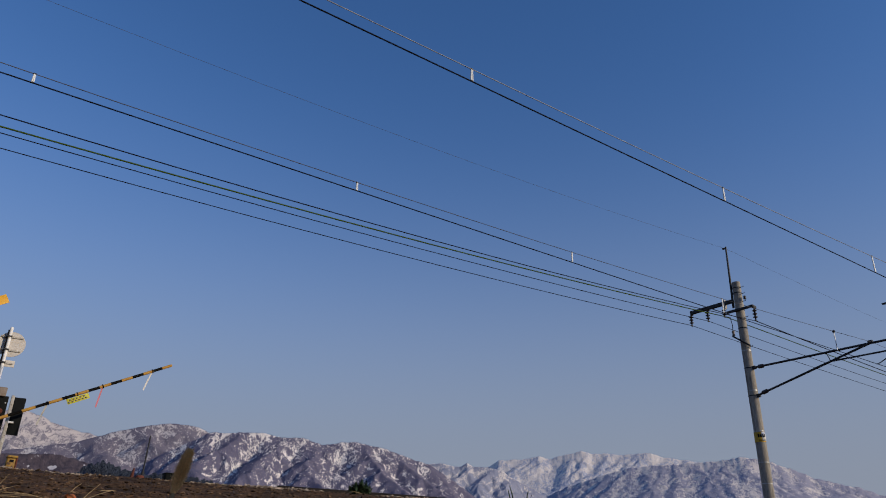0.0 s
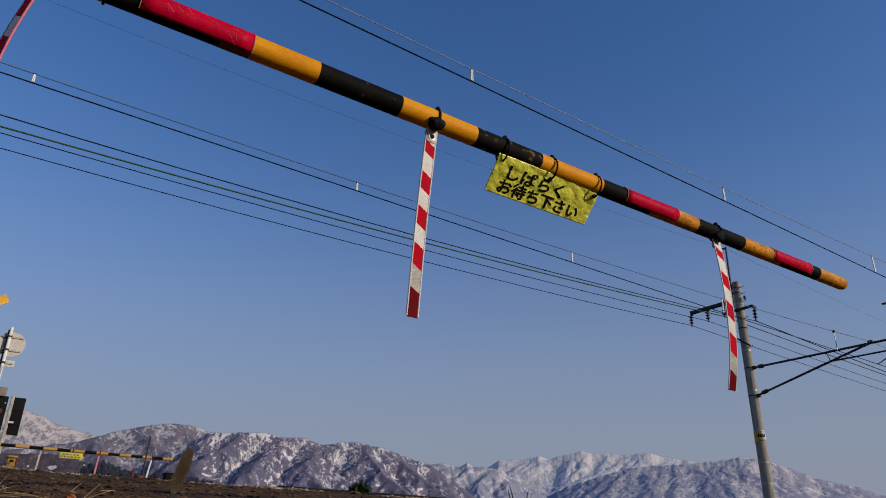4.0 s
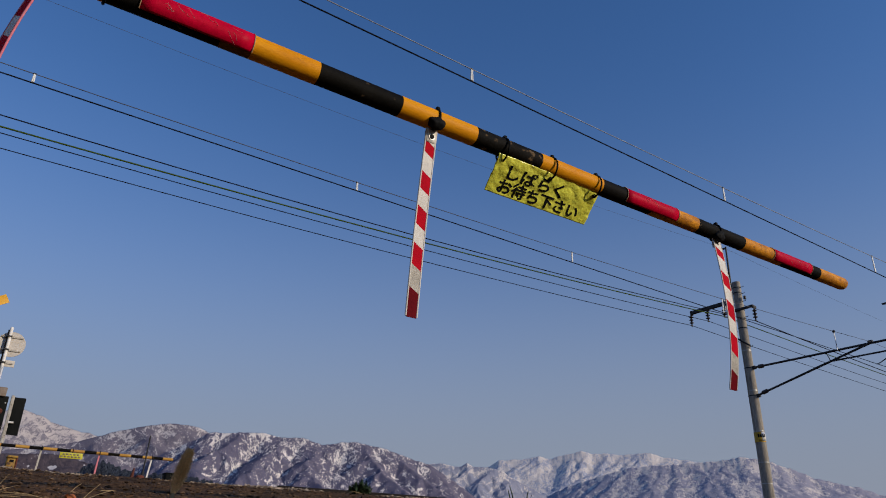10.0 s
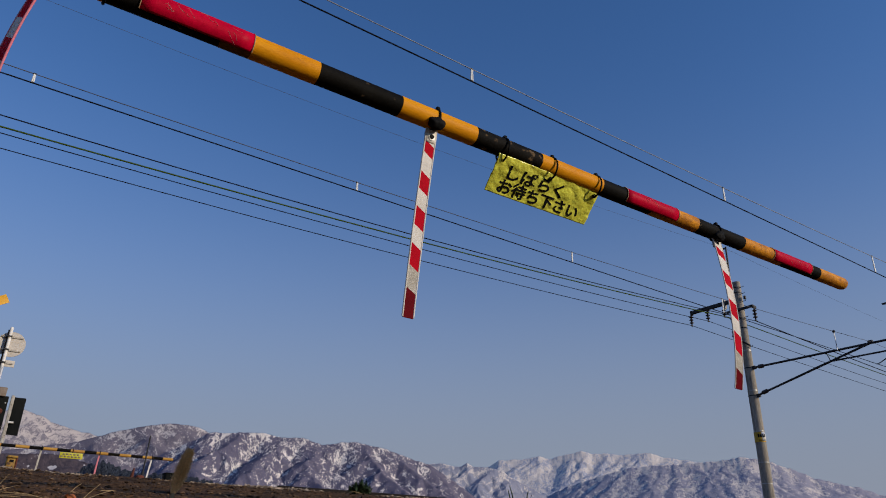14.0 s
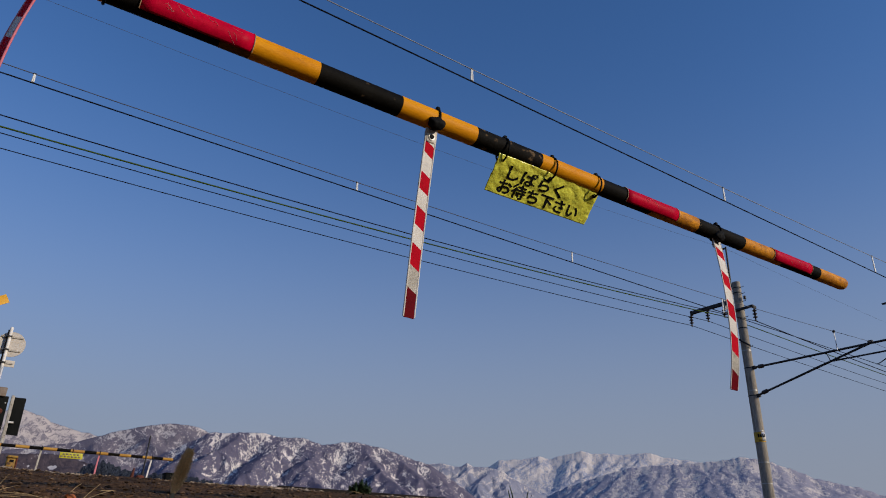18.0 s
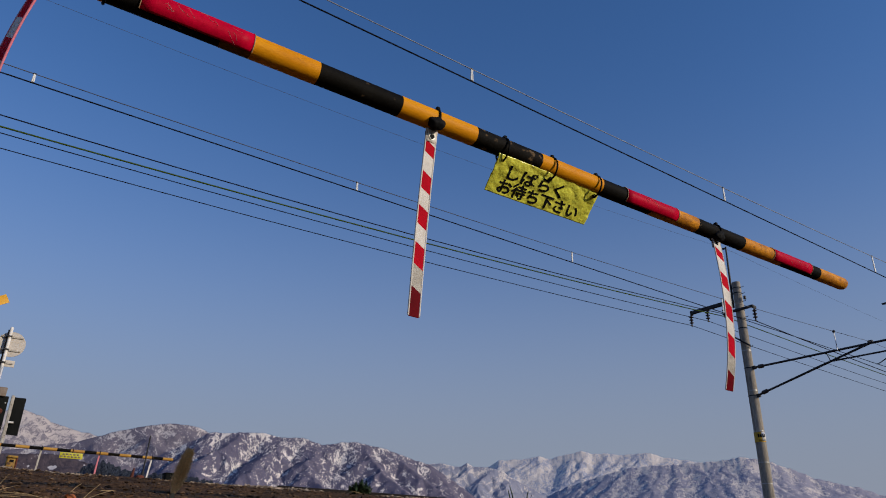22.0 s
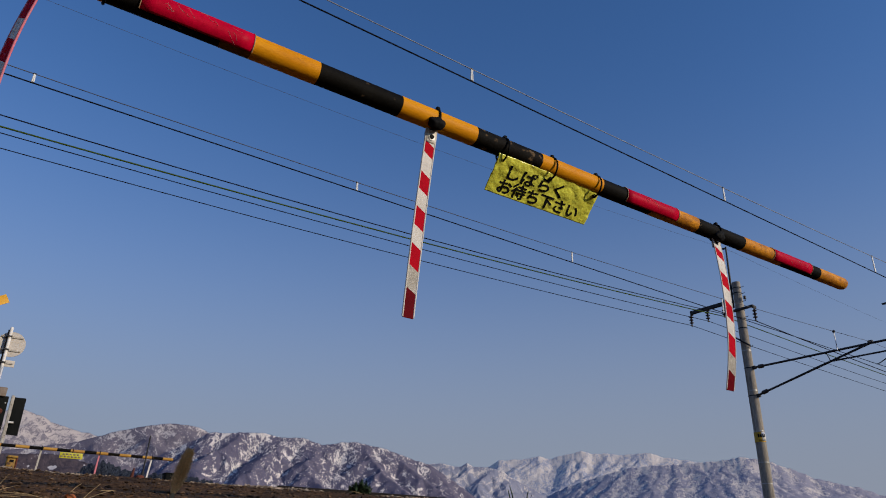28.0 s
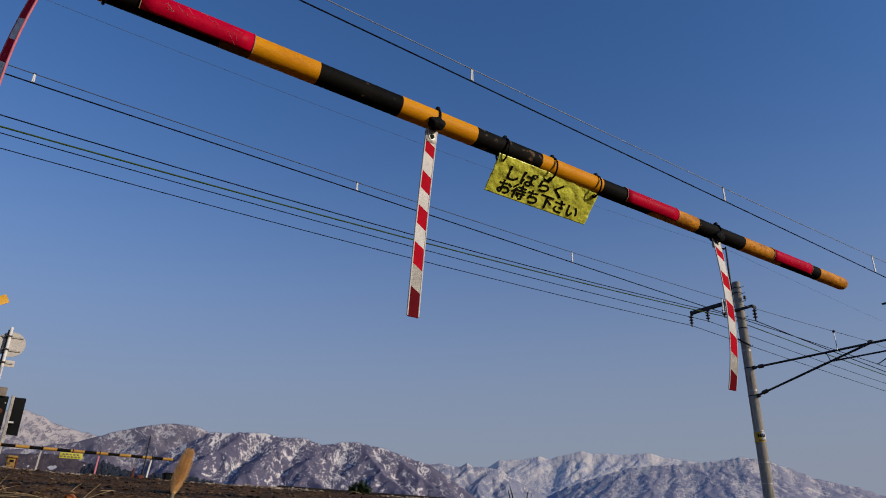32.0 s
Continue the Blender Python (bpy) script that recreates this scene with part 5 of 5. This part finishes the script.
# ---- movement ----
def motions():
    """The arms come down and settle; the streamers swing in the wind."""
    lift = [(0, 28.59), (0.3, 24.06), (0.6, 19.55), (0.8, 16.47), (1, 13.4), (1.25, 9.21), (1.5, 5.31), (1.75, 2.66), (2, 1.38), (2.25, 0.62), (2.5, 0.24), (3, 0.04), (3.5, 0), (32, 0)]
    lift = [(t, a - 0.015) for t, a in lift]
    far_lift = [(0.0, 26.7), (0.5, 20.1), (1.0, 12.3), (1.25, 8.5), (1.5, 4.8), (1.75, 2.4), (2.0, 1.1), (2.5, 0.1), (3.0, 0.0), (32.0, 0.0)]
    walk(NEAR_ARM, [(t, arm_pose(NEAR_PIVOT, NEAR_TURN, a)) for t, a in lift])
    walk(FAR_ARM, [(t, arm_pose(FAR_PIVOT, FAR_TURN, a)) for t, a in far_lift])

    def angle(rows, t):
        return float(np.interp(t, [r[0] for r in rows], [r[1] for r in rows]))

    def swing(ob, x, drop, rows, rise, across=False, twist=0.0):
        keyed = []
        for t, a in rows:
            up = angle(rise, t)
            hang = pose(0, 0, 0, 0, a) if across else pose(0, 0, 0, a)
            keyed.append((t, pose(x, 0, drop) @ pose(0, 0, 0, 0, up) @ pose(0, 0, 0, 0, 0, -NEAR_TURN) @ hang @ pose(0, 0, 0, 0, 0, twist)))
        walk(ob, keyed)

    off = -NEAR_PIVOT[0]
    first = [(0, 5), (0.25, 8), (0.5, 15), (0.75, 11), (1.0, 7.8), (1.25, 9), (1.5, 14.5), (1.75, 9), (2.0, 4), (2.25, 6), (2.5, 8.4), (3.0, 6.6), (3.5, 8.6), (4.0, 6.8), (4.5, 8.0), (5.0, 6.6), (5.5, 7.1), (6.0, 7.1), (6.5, 10.0), (7.0, 5.9), (7.5, 8.5),
             (8.0, 7.3), (8.5, 8.5), (9.0, 7.1), (9.5, 7.7), (10.0, 7.3), (10.5, 8.5), (11.0, 6.9), (11.5, 7.7), (12.0, 7.7), (12.5, 6.9), (13.0, 8.1), (13.5, 6.5), (14.0, 8.9), (14.5, 6.5), (15.0, 8.2), (15.5, 6.9), (16.0, 7.6), (16.5, 8.1), (17.0, 7.7),
             (17.5, 7.3), (18.0, 8.5), (18.5, 7.7), (19.0, 6.9), (19.5, 8.9), (20.0, 6.5), (20.5, 8.5), (21.0, 6.1), (21.5, 8.1), (22.0, 6.1), (22.5, 8.5), (23.0, 6.9), (23.5, 8.1), (24.0, 6.5), (24.5, 7.7), (25.0, 7.7), (25.5, 8.1), (26.0, 6.6), (26.5, 8.3),
             (27.0, 6.9), (27.5, 5.7), (28.0, 8.9), (28.5, 6.1), (29.0, 8.9), (29.5, 6.5), (30.0, 8.5), (30.5, 6.9), (31.0, 6.9), (31.5, 7.7), (32.0, 6.5)]
    second = [(0, -0.4), (0.5, -0.2), (1.0, -3.3), (1.5, 1.3), (2.0, 1.8), (2.5, 2.0), (3.0, 1.4), (3.5, 1.6), (4.0, 0.9), (4.5, 1.8), (5.0, 1.0), (5.5, 1.0), (6.0, 2.6), (6.5, -0.3), (7.0, 2.4), (7.5, 1.7), (8.0, 1.0), (8.5, 2.0), (9.0, 0.7), (9.5, 1.3), (10.0, 0.4),
              (10.5, 3.6), (11.0, 0.4), (11.5, 3.6), (12.0, 0.1), (12.5, 3.6), (13.0, -0.3), (13.5, 4.2), (14.0, -1.6), (14.5, 4.9), (15.0, -1.2), (15.5, 4.6), (16.0, -0.8), (16.5, 4.6), (17.0, -0.6), (17.5, 4.2), (18.0, 0.1), (18.5, 3.9), (19.0, 0.7), (19.5, 2.6),
              (20.0, 1.0), (20.5, 1.3), (21.0, 2.9), (21.5, 0.7), (22.0, 1.9), (22.5, 2.9), (23.0, 0.7), (23.5, 3.9), (24.0, 0.1), (24.5, 3.6), (25.0, 0.1), (25.5, 3.6), (26.0, 0.4), (26.5, 3.2), (27.0, 0.8), (27.5, 2.6), (28.0, 1.6), (28.5, 1.6), (29.0, 1.0),
              (29.5, 2.6), (30.0, 1.0), (30.5, 2.6), (31.0, 1.6), (31.5, 1.9), (32.0, 0.7)]
    third = [(0, 25), (1, 25), (1.25, 21), (1.5, 17), (1.75, 12), (2, 8.5), (2.25, 10), (2.5, 8), (3, 4.8), (3.5, 5), (4.5, 4.5), (5.5, 4.7), (6, 4.6), (6.5, 5.1), (7, 3.6), (7.5, 4.5), (8, 4.4), (8.5, 4.6), (9, 4.5), (9.5, 3.8),
             (10, 5), (10.5, 4), (11, 4.3), (11.5, 5.1), (12, 4.4), (12.5, 4.5), (13, 3.5), (13.5, 5.1), (14, 3.4), (14.5, 4.5), (15.5, 3.7), (16.5, 4.5), (17, 4), (17.5, 3.8), (18, 3.9), (18.5, 5.1), (19, 0.1), (19.5, 5.1),
             (20, 0.1), (20.5, 4.8), (21, 0.9), (21.5, 4.2), (22, 3.4), (22.5, 3.6), (23, 0.9), (23.5, 4.4), (24, 1.8), (24.5, 3.7), (25, 4.6), (25.5, 0.1), (26, 3.9), (26.5, 0.5), (27, 3.4), (27.5, 4.5), (28, 2.2), (28.5, 2),
             (29, 2.8), (29.5, 0.9), (30, 4.5), (30.5, 2.2), (31, 3.9), (31.5, 4.1), (32, 2)]
    # the added shade caster tilts aside near 28.5 s, baring the foxtail
    foot = SHADE_BLADE.matrix_world.copy()
    walk(SHADE_BLADE, [(t, foot @ pose(0, 0, 0, 0, a)) for t, a in ((0.0, 0), (28.4, 1), (28.58, 24), (29.5, 27), (32.0, 26))])
    swing(NEAR_STREAMERS[0], 0.802 + off, DROP - 0.006, [(t, a + 0.35) for t, a in first], lift)
    swing(NEAR_STREAMERS[1], 1.868 + off, DROP, second, lift)
    swing(NEAR_STREAMERS[2], -0.012 + off, DROP, third, lift, across=True, twist=-65.7)
    far_off = -FAR_PIVOT[0]
    for ob, x, first_angle, rest in zip(FAR_STREAMERS, (1.80, 2.75, 3.68), (14, 8, 16), (3.5, 3.0, 6.5)):
        rows = [(0.0, first_angle), (0.5, first_angle * 0.7), (1.0, first_angle * 0.8), (1.5, first_angle * 0.4), (2.0, rest - 2.5), (2.5, rest + 2.0), (3.0, rest - 0.5), (3.5, rest + 0.5), (5.5, rest), (16.0, rest + 0.5), (32.0, rest)]
        keyed = [(t, pose(x + far_off, 0, FAR_DROP) @ pose(0, 0, 0, 0, angle(far_lift, t)) @ pose(0, 0, 0, 0, a)) for t, a in rows]
        walk(ob, keyed)


motions()
